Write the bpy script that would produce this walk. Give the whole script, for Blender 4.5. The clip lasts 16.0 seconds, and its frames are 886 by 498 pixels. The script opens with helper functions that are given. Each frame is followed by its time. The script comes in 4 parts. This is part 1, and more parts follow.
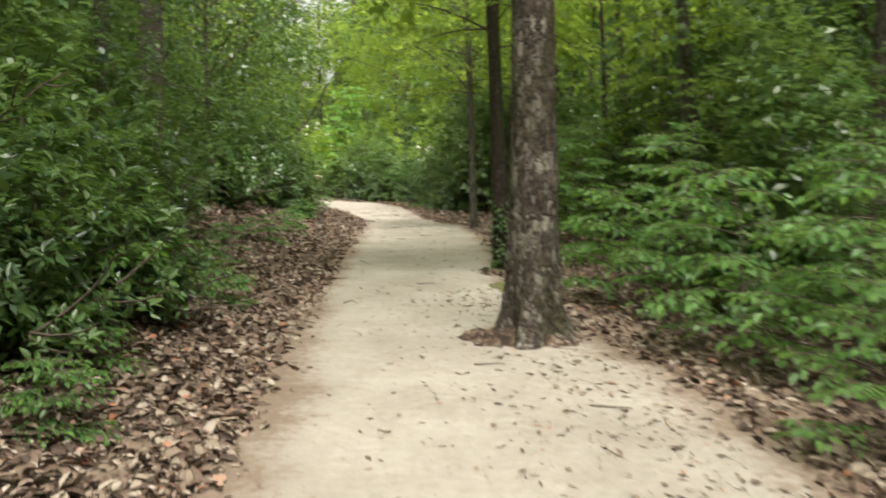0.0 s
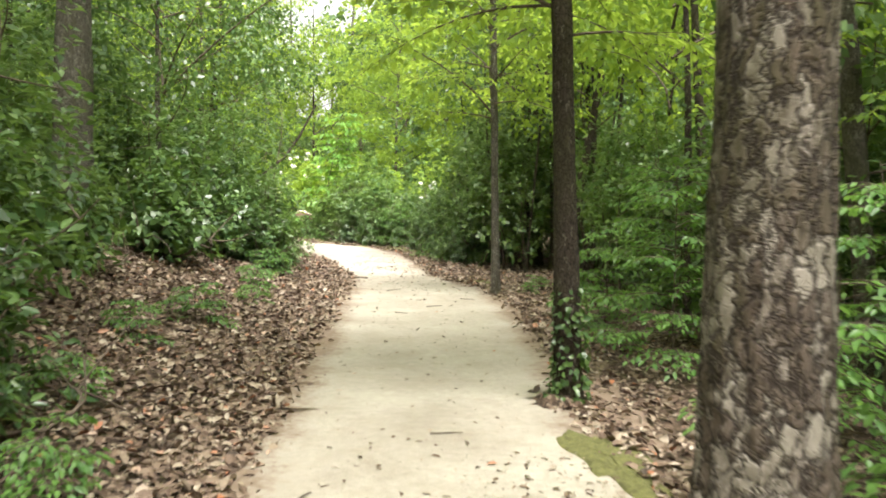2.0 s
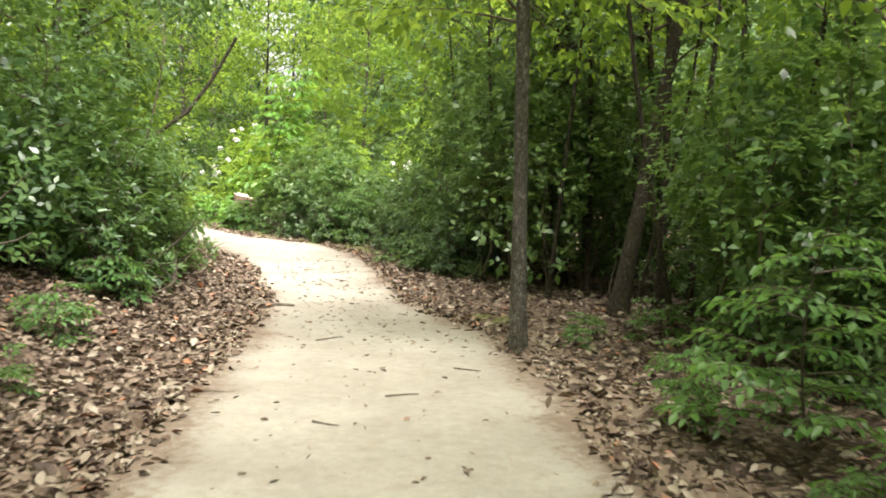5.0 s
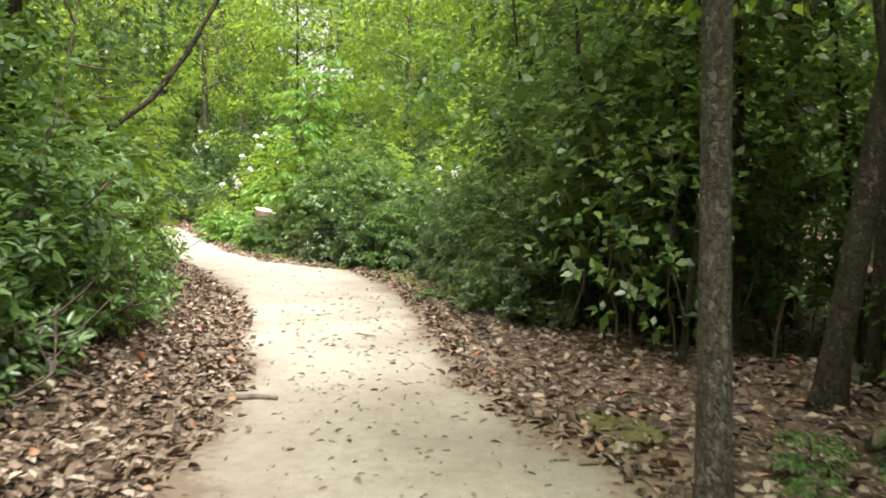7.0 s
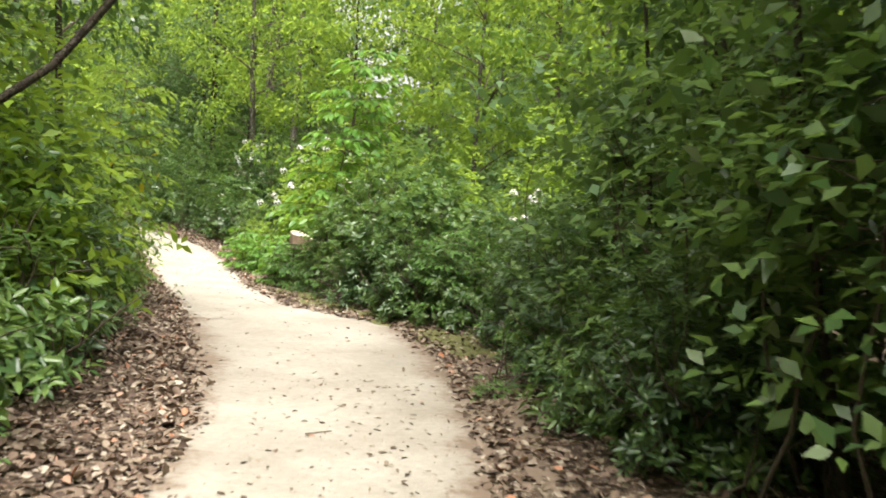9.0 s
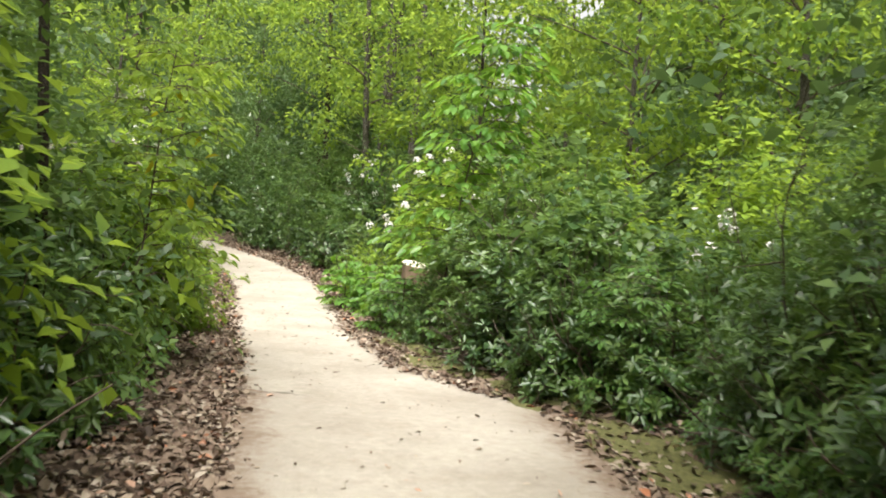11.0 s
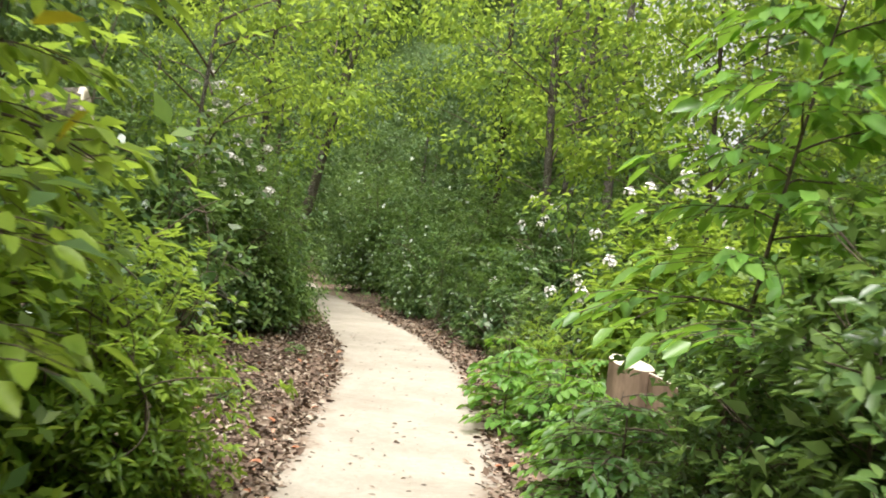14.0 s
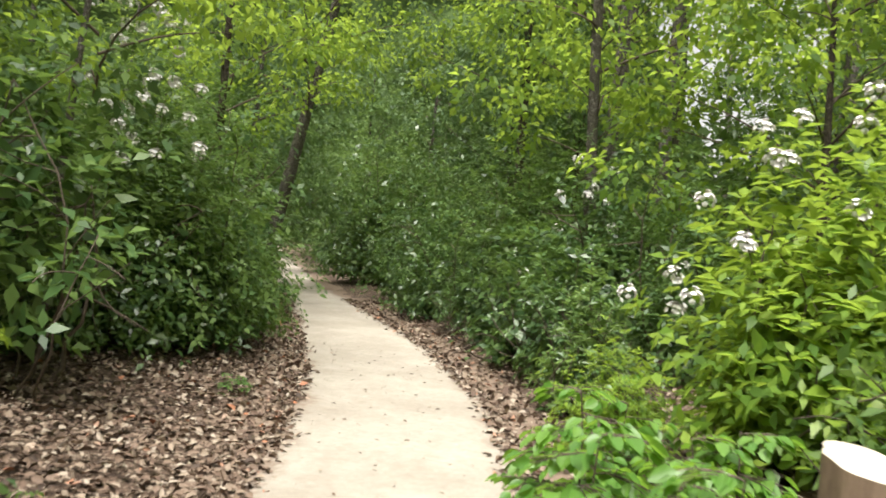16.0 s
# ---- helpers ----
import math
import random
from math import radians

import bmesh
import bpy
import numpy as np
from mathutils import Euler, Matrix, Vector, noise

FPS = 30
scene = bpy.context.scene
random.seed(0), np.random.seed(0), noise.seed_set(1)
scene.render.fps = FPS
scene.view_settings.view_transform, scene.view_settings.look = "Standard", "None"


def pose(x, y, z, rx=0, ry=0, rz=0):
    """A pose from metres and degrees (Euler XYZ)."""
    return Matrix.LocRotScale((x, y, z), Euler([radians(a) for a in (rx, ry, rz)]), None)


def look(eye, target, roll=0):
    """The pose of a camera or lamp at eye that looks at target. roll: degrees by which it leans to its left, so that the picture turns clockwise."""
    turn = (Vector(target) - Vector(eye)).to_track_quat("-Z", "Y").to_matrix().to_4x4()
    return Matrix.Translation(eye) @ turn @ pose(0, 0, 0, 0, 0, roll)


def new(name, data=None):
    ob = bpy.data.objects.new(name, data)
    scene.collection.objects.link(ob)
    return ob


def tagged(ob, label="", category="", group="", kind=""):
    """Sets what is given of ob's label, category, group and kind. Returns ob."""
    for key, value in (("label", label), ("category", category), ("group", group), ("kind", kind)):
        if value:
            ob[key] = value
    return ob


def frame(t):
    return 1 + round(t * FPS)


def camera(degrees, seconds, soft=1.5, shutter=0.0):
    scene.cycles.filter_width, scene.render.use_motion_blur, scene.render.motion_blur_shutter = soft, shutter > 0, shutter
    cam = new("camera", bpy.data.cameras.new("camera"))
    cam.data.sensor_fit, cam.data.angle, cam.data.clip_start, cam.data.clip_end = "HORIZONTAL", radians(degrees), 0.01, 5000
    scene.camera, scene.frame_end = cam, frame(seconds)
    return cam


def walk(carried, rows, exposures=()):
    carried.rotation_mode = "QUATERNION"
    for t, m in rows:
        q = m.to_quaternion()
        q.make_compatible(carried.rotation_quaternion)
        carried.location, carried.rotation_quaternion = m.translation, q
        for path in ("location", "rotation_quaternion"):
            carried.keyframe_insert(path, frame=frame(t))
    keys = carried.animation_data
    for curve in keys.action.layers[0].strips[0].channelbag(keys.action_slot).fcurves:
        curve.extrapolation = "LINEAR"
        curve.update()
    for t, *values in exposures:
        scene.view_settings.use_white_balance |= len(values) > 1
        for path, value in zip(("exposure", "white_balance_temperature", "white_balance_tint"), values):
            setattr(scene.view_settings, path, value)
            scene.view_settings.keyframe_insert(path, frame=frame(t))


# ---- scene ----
cam = camera(53.5, 16.0, soft=1.8, shutter=0.35)
PATH = [
    (0, (0.036, 0.017, 1.33), (0.025, 2.007, 1.131), -0.4),
    (0.5, (-0.077, 1.121, 1.343), (-0.254, 3.107, 1.183), 1.5),
    (1, (-0.096, 2.137, 1.383), (-0.14, 4.129, 1.215), 3.7),
    (1.5, (-0.209, 3.104, 1.46), (-0.257, 5.099, 1.323), 2.1),
    (2, (-0.23, 4.052, 1.487), (-0.233, 6.048, 1.364), 0.9),
    (2.5, (-0.321, 5.129, 1.498), (-0.497, 7.121, 1.469), 2.8),
    (3, (-0.275, 6.107, 1.476), (-0.415, 8.102, 1.424), 2.5),
    (3.5, (-0.338, 7.087, 1.485), (-0.436, 9.083, 1.432), 1.5),
    (3.7, (-0.292, 7.519, 1.454), (-0.271, 9.517, 1.363), 1.2),
    (5.8, (-0.273, 11.689, 1.33), (-0.217, 13.681, 1.162), 2.3),
    (6, (-0.329, 12.06, 1.372), (-0.289, 14.052, 1.195), 2.8),
    (6.5, (-0.332, 13.018, 1.362), (-0.302, 15.01, 1.186), 2.1),
    (7, (-0.392, 13.953, 1.32), (-0.447, 15.948, 1.193), 1.0),
    (7.5, (-0.394, 14.88, 1.313), (-0.446, 16.877, 1.209), 1.5),
    (8, (-0.432, 15.833, 1.318), (-0.504, 17.83, 1.232), 2.6),
    (8.5, (-0.486, 16.786, 1.387), (-0.594, 18.781, 1.308), 3.6),
    (9, (-0.593, 17.786, 1.452), (-0.804, 19.773, 1.367), 3.0),
    (9.5, (-0.737, 18.782, 1.49), (-0.968, 20.767, 1.41), 3.1),
    (10, (-0.963, 19.638, 1.534), (-1.356, 21.596, 1.427), 3.3),
    (10.2, (-1.041, 19.937, 1.516), (-1.455, 21.891, 1.411), 3.2),
    (12.3, (-2.263, 24.051, 1.311), (-2.84, 25.965, 1.376), 3.6),
    (12.5, (-2.389, 24.441, 1.296), (-2.918, 26.369, 1.353), 4.6),
    (13, (-2.775, 25.28, 1.347), (-3.551, 27.12, 1.444), 6.8),
    (13.5, (-3.128, 26.18, 1.348), (-3.974, 27.99, 1.444), 5.9),
    (14, (-3.503, 27.135, 1.363), (-4.369, 28.936, 1.448), 5.8),
    (14.5, (-3.902, 28.094, 1.376), (-4.749, 29.904, 1.433), 5.5),
    (15, (-4.417, 29.057, 1.423), (-5.295, 30.853, 1.478), 5.7),
    (15.5, (-4.849, 30.056, 1.431), (-5.727, 31.852, 1.473), 5.2),
    (16, (-5.357, 31.007, 1.491), (-6.246, 32.798, 1.541), 4.9),
]
walk(cam, [(t, look(eye, target, roll)) for t, eye, target, roll in PATH],
     exposures=[(0.0, 1.12), (0.5, 1.5), (1.5, 1.85), (3.5, 1.8), (6.0, 1.55), (8.0, 1.35), (9.0, 1.22), (10.0, 1.05), (12.5, 1.0), (14.5, 0.95), (16.0, 0.9)])

# world and light: a bright overcast sky above a wood with a gap over the path
world = bpy.data.worlds.new("sky")
scene.world = world
world.use_nodes = True
wn = world.node_tree
wn.nodes.clear()
sky = wn.nodes.new("ShaderNodeTexSky")
sky.sky_type, sky.sun_disc = 'NISHITA', False
sky.sun_elevation, sky.sun_rotation = radians(66), radians(205)
sky.air_density, sky.dust_density, sky.ozone_density = 1.0, 4.0, 1.0
bg = wn.nodes.new("ShaderNodeBackground")
bg.inputs[1].default_value = 0.14
wout = wn.nodes.new("ShaderNodeOutputWorld")
cloud = wn.nodes.new("ShaderNodeHueSaturation")
cloud.inputs["Saturation"].default_value = 0.12
warm = wn.nodes.new("ShaderNodeMix")
warm.data_type, warm.blend_type = 'RGBA', 'MULTIPLY'
warm.inputs[0].default_value = 1.0
warm.inputs[7].default_value = (1.0, 0.97, 0.91, 1.0)
wn.links.new(sky.outputs[0], cloud.inputs["Color"])
wn.links.new(cloud.outputs[0], warm.inputs[6])
wn.links.new(warm.outputs[2], bg.inputs[0])
wn.links.new(bg.outputs[0], wout.inputs[0])
sun_data = bpy.data.lights.new("sun", 'SUN')
sun_data.energy, sun_data.angle, sun_data.color = 4.2, radians(30), (1.0, 0.97, 0.92)
sun = new("sun", sun_data)
sun.matrix_world = pose(0, 0, 60, 24, 0, 25)


# ---------------------------------------------------------------- materials
def material(name):
    m = bpy.data.materials.new(name)
    m.use_nodes = True
    nt = m.node_tree
    nt.nodes.clear()
    return m, nt, nt.nodes, nt.links


def ramp(nodes, stops):
    r = nodes.new("ShaderNodeValToRGB")
    els = r.color_ramp.elements
    while len(els) < len(stops):
        els.new(0.5)
    for e, (pos, col) in zip(els, stops):
        e.position, e.color = pos, (*col, 1.0)
    return r


def noise_tex(nodes, links, coord, scale, detail=4.0, rough=0.6, stretch=None):
    n = nodes.new("ShaderNodeTexNoise")
    n.inputs["Scale"].default_value = scale
    n.inputs["Detail"].default_value = detail
    n.inputs["Roughness"].default_value = rough
    if stretch:
        mp = nodes.new("ShaderNodeMapping")
        mp.inputs["Scale"].default_value = stretch
        links.new(coord, mp.inputs[0])
        links.new(mp.outputs[0], n.inputs[0])
    else:
        links.new(coord, n.inputs[0])
    return n


def mix_rgb(nodes, links, fac, a, b, mode='MIX'):
    m = nodes.new("ShaderNodeMix")
    m.data_type, m.blend_type = 'RGBA', mode
    for sock, v in ((m.inputs[0], fac), (m.inputs[6], a), (m.inputs[7], b)):
        if isinstance(v, (int, float)):
            sock.default_value = v
        elif isinstance(v, tuple):
            sock.default_value = (*v, 1.0)
        else:
            links.new(v, sock)
    return m.outputs[2]


def leaf_material(name, dark, mid, light, through_col, trans=0.35, rough=0.42, gloss=0.5):
    """Leaf: colour varies leaf by leaf and in drifts; part of the light passes through."""
    m, nt, nodes, links = material(name)
    geo = nodes.new("ShaderNodeNewGeometry")
    tc = nodes.new("ShaderNodeTexCoord")
    obi = nodes.new("ShaderNodeObjectInfo")
    drift = noise_tex(nodes, links, geo.outputs["Position"], 1.3, 2.0)
    add = nodes.new("ShaderNodeMath")
    add.operation = 'MULTIPLY_ADD'
    add.inputs[1].default_value = 0.55
    links.new(geo.outputs["Random Per Island"], add.inputs[0])
    links.new(drift.outputs[0], add.inputs[2])
    sub = nodes.new("ShaderNodeMath")
    sub.operation = 'MULTIPLY_ADD'
    sub.inputs[1].default_value = 0.2
    links.new(obi.outputs["Random"], sub.inputs[0])
    links.new(add.outputs[0], sub.inputs[2])
    r = ramp(nodes, [(0.42, dark), (0.78, mid), (1.12, light)])
    r.color_ramp.elements[2].position = 1.0
    links.new(sub.outputs[0], r.inputs[0])
    vein = noise_tex(nodes, links, tc.outputs["Object"], 60.0, 2.0)
    col = mix_rgb(nodes, links, 0.25, r.outputs[0], vein.outputs[0], 'OVERLAY')
    p = nodes.new("ShaderNodeBsdfPrincipled")
    links.new(col, p.inputs["Base Color"])
    p.inputs["Roughness"].default_value = rough
    p.inputs["Specular IOR Level"].default_value = gloss
    tr = nodes.new("ShaderNodeBsdfTranslucent")
    tcol = mix_rgb(nodes, links, 0.65, r.outputs[0], through_col)
    links.new(tcol, tr.inputs[0])
    mx = nodes.new("ShaderNodeMixShader")
    mx.inputs[0].default_value = trans
    out = nodes.new("ShaderNodeOutputMaterial")
    links.new(p.outputs[0], mx.inputs[1])
    links.new(tr.outputs[0], mx.inputs[2])
    links.new(mx.outputs[0], out.inputs[0])
    return m


def solid_material(name, stops, scale=6.0, rough=0.85, bump=0.3, bump_scale=40.0, stretch=None, detail=6.0, bump_dist=0.01):
    m, nt, nodes, links = material(name)
    tc = nodes.new("ShaderNodeTexCoord")
    a = noise_tex(nodes, links, tc.outputs["Object"], scale, detail, 0.65, stretch)
    r = ramp(nodes, stops)
    links.new(a.outputs[0], r.inputs[0])
    b = noise_tex(nodes, links, tc.outputs["Object"], bump_scale, 5.0, 0.7, stretch)
    col = mix_rgb(nodes, links, 0.35, r.outputs[0], b.outputs[0], 'OVERLAY')
    p = nodes.new("ShaderNodeBsdfPrincipled")
    links.new(col, p.inputs["Base Color"])
    p.inputs["Roughness"].default_value = rough
    p.inputs["Specular IOR Level"].default_value = 0.25
    bp = nodes.new("ShaderNodeBump")
    bp.inputs["Strength"].default_value = bump
    bp.inputs["Distance"].default_value = bump_dist
    links.new(b.outputs[0], bp.inputs["Height"])
    links.new(bp.outputs[0], p.inputs["Normal"])
    out = nodes.new("ShaderNodeOutputMaterial")
    links.new(p.outputs[0], out.inputs[0])
    return m


def bark_material(name, dark, mid, pale, patch=0.5, moss=0.0, plate=26.0):
    """Flaking bark: upright plates with dark cracks, pale lichen flakes, some moss."""
    m, nt, nodes, links = material(name)
    tc = nodes.new("ShaderNodeTexCoord")
    co = tc.outputs["Object"]
    big = noise_tex(nodes, links, co, 3.5, 5.0, 0.65, (1.0, 1.0, 0.35))
    fine = noise_tex(nodes, links, co, 45.0, 6.0, 0.75, (1.0, 1.0, 0.4))
    warp = noise_tex(nodes, links, co, 12.0, 4.0, 0.7)
    mp = nodes.new("ShaderNodeMapping")
    mp.inputs["Scale"].default_value = (1.0, 1.0, 0.38)
    bent = mix_rgb(nodes, links, 0.12, co, warp.outputs["Color"], 'ADD')
    links.new(bent, mp.inputs[0])
    cell = nodes.new("ShaderNodeTexVoronoi")
    cell.inputs["Scale"].default_value = plate
    links.new(mp.outputs[0], cell.inputs["Vector"])
    crack = nodes.new("ShaderNodeTexVoronoi")
    crack.feature = 'DISTANCE_TO_EDGE'
    crack.inputs["Scale"].default_value = plate
    links.new(mp.outputs[0], crack.inputs["Vector"])
    r = ramp(nodes, [(0.3, dark), (0.6, mid)])
    links.new(fine.outputs[0], r.inputs[0])
    sep = nodes.new("ShaderNodeSeparateColor")
    links.new(cell.outputs["Color"], sep.inputs[0])
    sm = nodes.new("ShaderNodeMath")
    sm.operation = 'MULTIPLY_ADD'
    sm.inputs[1].default_value = 0.8
    links.new(fine.outputs[0], sm.inputs[0])
    half = nodes.new("ShaderNodeMath")
    half.operation = 'MULTIPLY'
    half.inputs[1].default_value = 0.62
    links.new(sep.outputs[0], half.inputs[0])
    links.new(half.outputs[0], sm.inputs[2])
    lr = ramp(nodes, [(0.0, (0, 0, 0)), (1.0, (1, 1, 1))])
    lr.color_ramp.elements[0].position, lr.color_ramp.elements[1].position = min(0.9, 1.0 - 0.4 * patch), 1.0
    lr.color_ramp.elements[1].color = (0.8, 0.8, 0.8, 1.0)
    links.new(sm.outputs[0], lr.inputs[0])
    col = mix_rgb(nodes, links, lr.outputs[0], r.outputs[0], pale)
    mr = ramp(nodes, [(0.45, (0, 0, 0)), (0.62, (moss, moss, moss))])
    links.new(big.outputs[0], mr.inputs[0])
    col = mix_rgb(nodes, links, mr.outputs[0], col, (0.07, 0.066, 0.03))
    cr = ramp(nodes, [(0.0, (1, 1, 1)), (0.12, (0, 0, 0))])
    links.new(crack.outputs["Distance"], cr.inputs[0])
    col = mix_rgb(nodes, links, cr.outputs[0], col, tuple(0.6 * c for c in dark))
    p = nodes.new("ShaderNodeBsdfPrincipled")
    links.new(col, p.inputs["Base Color"])
    p.inputs["Roughness"].default_value = 0.92
    p.inputs["Specular IOR Level"].default_value = 0.2
    hr = ramp(nodes, [(0.0, (0, 0, 0)), (0.2, (1, 1, 1))])
    links.new(crack.outputs["Distance"], hr.inputs[0])
    hh = mix_rgb(nodes, links, 0.45, hr.outputs[0], fine.outputs[0])
    bp = nodes.new("ShaderNodeBump")
    bp.inputs["Strength"].default_value = 0.9
    bp.inputs["Distance"].default_value = 0.02
    links.new(hh, bp.inputs["Height"])
    links.new(bp.outputs[0], p.inputs["Normal"])
    out = nodes.new("ShaderNodeOutputMaterial")
    links.new(p.outputs[0], out.inputs[0])
    return m


def duff_material(name):
    """Forest floor: a mat of broken brown leaves over dark soil."""
    m, nt, nodes, links = material(name)
    tc = nodes.new("ShaderNodeTexCoord")
    co = tc.outputs["Object"]
    warp = noise_tex(nodes, links, co, 9.0, 4.0, 0.7)
    bent = mix_rgb(nodes, links, 0.15, co, warp.outputs["Color"], 'ADD')
    a = nodes.new("ShaderNodeTexVoronoi")
    a.inputs["Scale"].default_value = 24.0
    links.new(bent, a.inputs["Vector"])
    e = nodes.new("ShaderNodeTexVoronoi")
    e.feature = 'DISTANCE_TO_EDGE'
    e.inputs["Scale"].default_value = 24.0
    links.new(bent, e.inputs["Vector"])
    sep = nodes.new("ShaderNodeSeparateColor")
    links.new(a.outputs["Color"], sep.inputs[0])
    r = ramp(nodes, [(0.0, (0.035, 0.024, 0.018)), (0.4, (0.095, 0.062, 0.043)), (0.7, (0.16, 0.11, 0.08)), (0.9, (0.26, 0.195, 0.145)), (1.0, (0.36, 0.29, 0.225))])
    links.new(sep.outputs[0], r.inputs[0])
    n = noise_tex(nodes, links, co, 70.0, 5.0, 0.75)
    drift = noise_tex(nodes, links, co, 1.6, 4.0, 0.6)
    col = mix_rgb(nodes, links, 0.5, r.outputs[0], n.outputs[0], 'OVERLAY')
    col = mix_rgb(nodes, links, 0.3, col, drift.outputs[0], 'OVERLAY')
    er = ramp(nodes, [(0.0, (0.75, 0.75, 0.75)), (0.14, (0, 0, 0))])
    links.new(e.outputs["Distance"], er.inputs[0])
    col = mix_rgb(nodes, links, er.outputs[0], col, (0.03, 0.021, 0.015))
    p = nodes.new("ShaderNodeBsdfPrincipled")
    links.new(col, p.inputs["Base Color"])
    p.inputs["Roughness"].default_value = 0.9
    p.inputs["Specular IOR Level"].default_value = 0.2
    bp = nodes.new("ShaderNodeBump")
    bp.inputs["Strength"].default_value = 0.8
    bp.inputs["Distance"].default_value = 0.03
    hh = mix_rgb(nodes, links, 0.5, sep.outputs[1], n.outputs[0])
    links.new(hh, bp.inputs["Height"])
    links.new(bp.outputs[0], p.inputs["Normal"])
    out = nodes.new("ShaderNodeOutputMaterial")
    links.new(p.outputs[0], out.inputs[0])
    return m


def litter_material(name):
    """Dry fallen leaves: tan, brown and greyish, leaf by leaf."""
    m, nt, nodes, links = material(name)
    geo = nodes.new("ShaderNodeNewGeometry")
    tc = nodes.new("ShaderNodeTexCoord")
    r = ramp(nodes, [(0.0, (0.05, 0.034, 0.025)), (0.25, (0.105, 0.067, 0.047)), (0.5, (0.17, 0.118, 0.085)),
                     (0.75, (0.25, 0.195, 0.143)), (0.95, (0.36, 0.305, 0.245)), (1.0, (0.34, 0.13, 0.06))])
    links.new(geo.outputs["Random Per Island"], r.inputs[0])
    v = noise_tex(nodes, links, tc.outputs["Object"], 90.0, 3.0)
    col = mix_rgb(nodes, links, 0.4, r.outputs[0], v.outputs[0], 'OVERLAY')
    p = nodes.new("ShaderNodeBsdfPrincipled")
    links.new(col, p.inputs["Base Color"])
    p.inputs["Roughness"].default_value = 0.7
    p.inputs["Specular IOR Level"].default_value = 0.3
    out = nodes.new("ShaderNodeOutputMaterial")
    links.new(p.outputs[0], out.inputs[0])
    return m


def sand_material(name):
    """Trodden pale sand: drifts, grains, trampled dirt and bits towards the margins."""
    m, nt, nodes, links = material(name)
    tc = nodes.new("ShaderNodeTexCoord")
    co = tc.outputs["Object"]
    at = nodes.new("ShaderNodeAttribute")
    at.attribute_name = "margin"
    a = noise_tex(nodes, links, co, 0.9, 5.0, 0.6)
    b = noise_tex(nodes, links, co, 14.0, 6.0, 0.7)
    c = noise_tex(nodes, links, co, 160.0, 3.0, 0.7)
    r = ramp(nodes, [(0.3, (0.27, 0.237, 0.197)), (0.5, (0.325, 0.29, 0.245)), (0.7, (0.38, 0.345, 0.295))])
    links.new(a.outputs[0], r.inputs[0])
    col = mix_rgb(nodes, links, 0.3, r.outputs[0], b.outputs[0], 'OVERLAY')
    col = mix_rgb(nodes, links, 0.4, col, c.outputs[0], 'OVERLAY')
    e = noise_tex(nodes, links, co, 4.5, 6.0, 0.75)
    er = ramp(nodes, [(0.52, (0, 0, 0)), (0.72, (0.42, 0.42, 0.42))])
    links.new(e.outputs[0], er.inputs[0])
    col = mix_rgb(nodes, links, er.outputs[0], col, (0.24, 0.19, 0.15))
    s = nodes.new("ShaderNodeMath")
    s.operation = 'MULTIPLY_ADD'
    s.inputs[1].default_value = 0.9
    links.new(b.outputs[0], s.inputs[0])
    links.new(at.outputs["Fac"], s.inputs[2])
    mr = ramp(nodes, [(0.9, (0, 0, 0)), (1.25, (1, 1, 1))])
    mr.color_ramp.elements[0].position, mr.color_ramp.elements[1].position = 0.72, 1.05 - 0.05
    links.new(s.outputs[0], mr.inputs[0])
    col = mix_rgb(nodes, links, mr.outputs[0], col, (0.19, 0.14, 0.105))
    p = nodes.new("ShaderNodeBsdfPrincipled")
    links.new(col, p.inputs["Base Color"])
    p.inputs["Roughness"].default_value = 0.95
    p.inputs["Specular IOR Level"].default_value = 0.15
    bp = nodes.new("ShaderNodeBump")
    bp.inputs["Strength"].default_value = 0.5
    bp.inputs["Distance"].default_value = 0.02
    links.new(b.outputs[0], bp.inputs["Height"])
    links.new(bp.outputs[0], p.inputs["Normal"])
    out = nodes.new("ShaderNodeOutputMaterial")
    links.new(p.outputs[0], out.inputs[0])
    return m


LAUREL = leaf_material("laurel_leaf", (0.030, 0.064, 0.024), (0.058, 0.118, 0.034), (0.117, 0.186, 0.048), (0.268, 0.412, 0.075), 0.32, 0.34, 0.5)
# yellow-green young leaf; at the bend its brighter colour also stands for sunlight
LAUREL_YOUNG_SUNLIT = leaf_material("laurel_young_sunlit_leaf", (0.058, 0.125, 0.024), (0.122, 0.220, 0.030), (0.223, 0.330, 0.041), (0.455, 0.600, 0.07), 0.48, 0.4, 0.4)
DARKLEAF = leaf_material("dark_shrub_leaf", (0.023, 0.051, 0.022), (0.048, 0.096, 0.033), (0.090, 0.152, 0.044), (0.212, 0.353, 0.051), 0.26, 0.32, 0.5)
BROAD = leaf_material("broad_leaf", (0.042, 0.105, 0.032), (0.074, 0.170, 0.043), (0.117, 0.230, 0.054), (0.29, 0.500, 0.085), 0.46, 0.4, 0.45)
CANOPY = leaf_material("canopy_leaf", (0.048, 0.100, 0.022), (0.085, 0.165, 0.030), (0.148, 0.240, 0.041), (0.56, 0.72, 0.09), 0.58, 0.5, 0.25)
SAPLEAF = leaf_material("sapling_leaf", (0.06, 0.15, 0.03), (0.10, 0.225, 0.042), (0.16, 0.30, 0.06), (0.36, 0.60, 0.05), 0.46, 0.36, 0.5)
FARLEAF = leaf_material("far_leaf", (0.028, 0.059, 0.025), (0.055, 0.106, 0.037), (0.100, 0.162, 0.053), (0.230, 0.353, 0.075), 0.34, 0.5, 0.3)
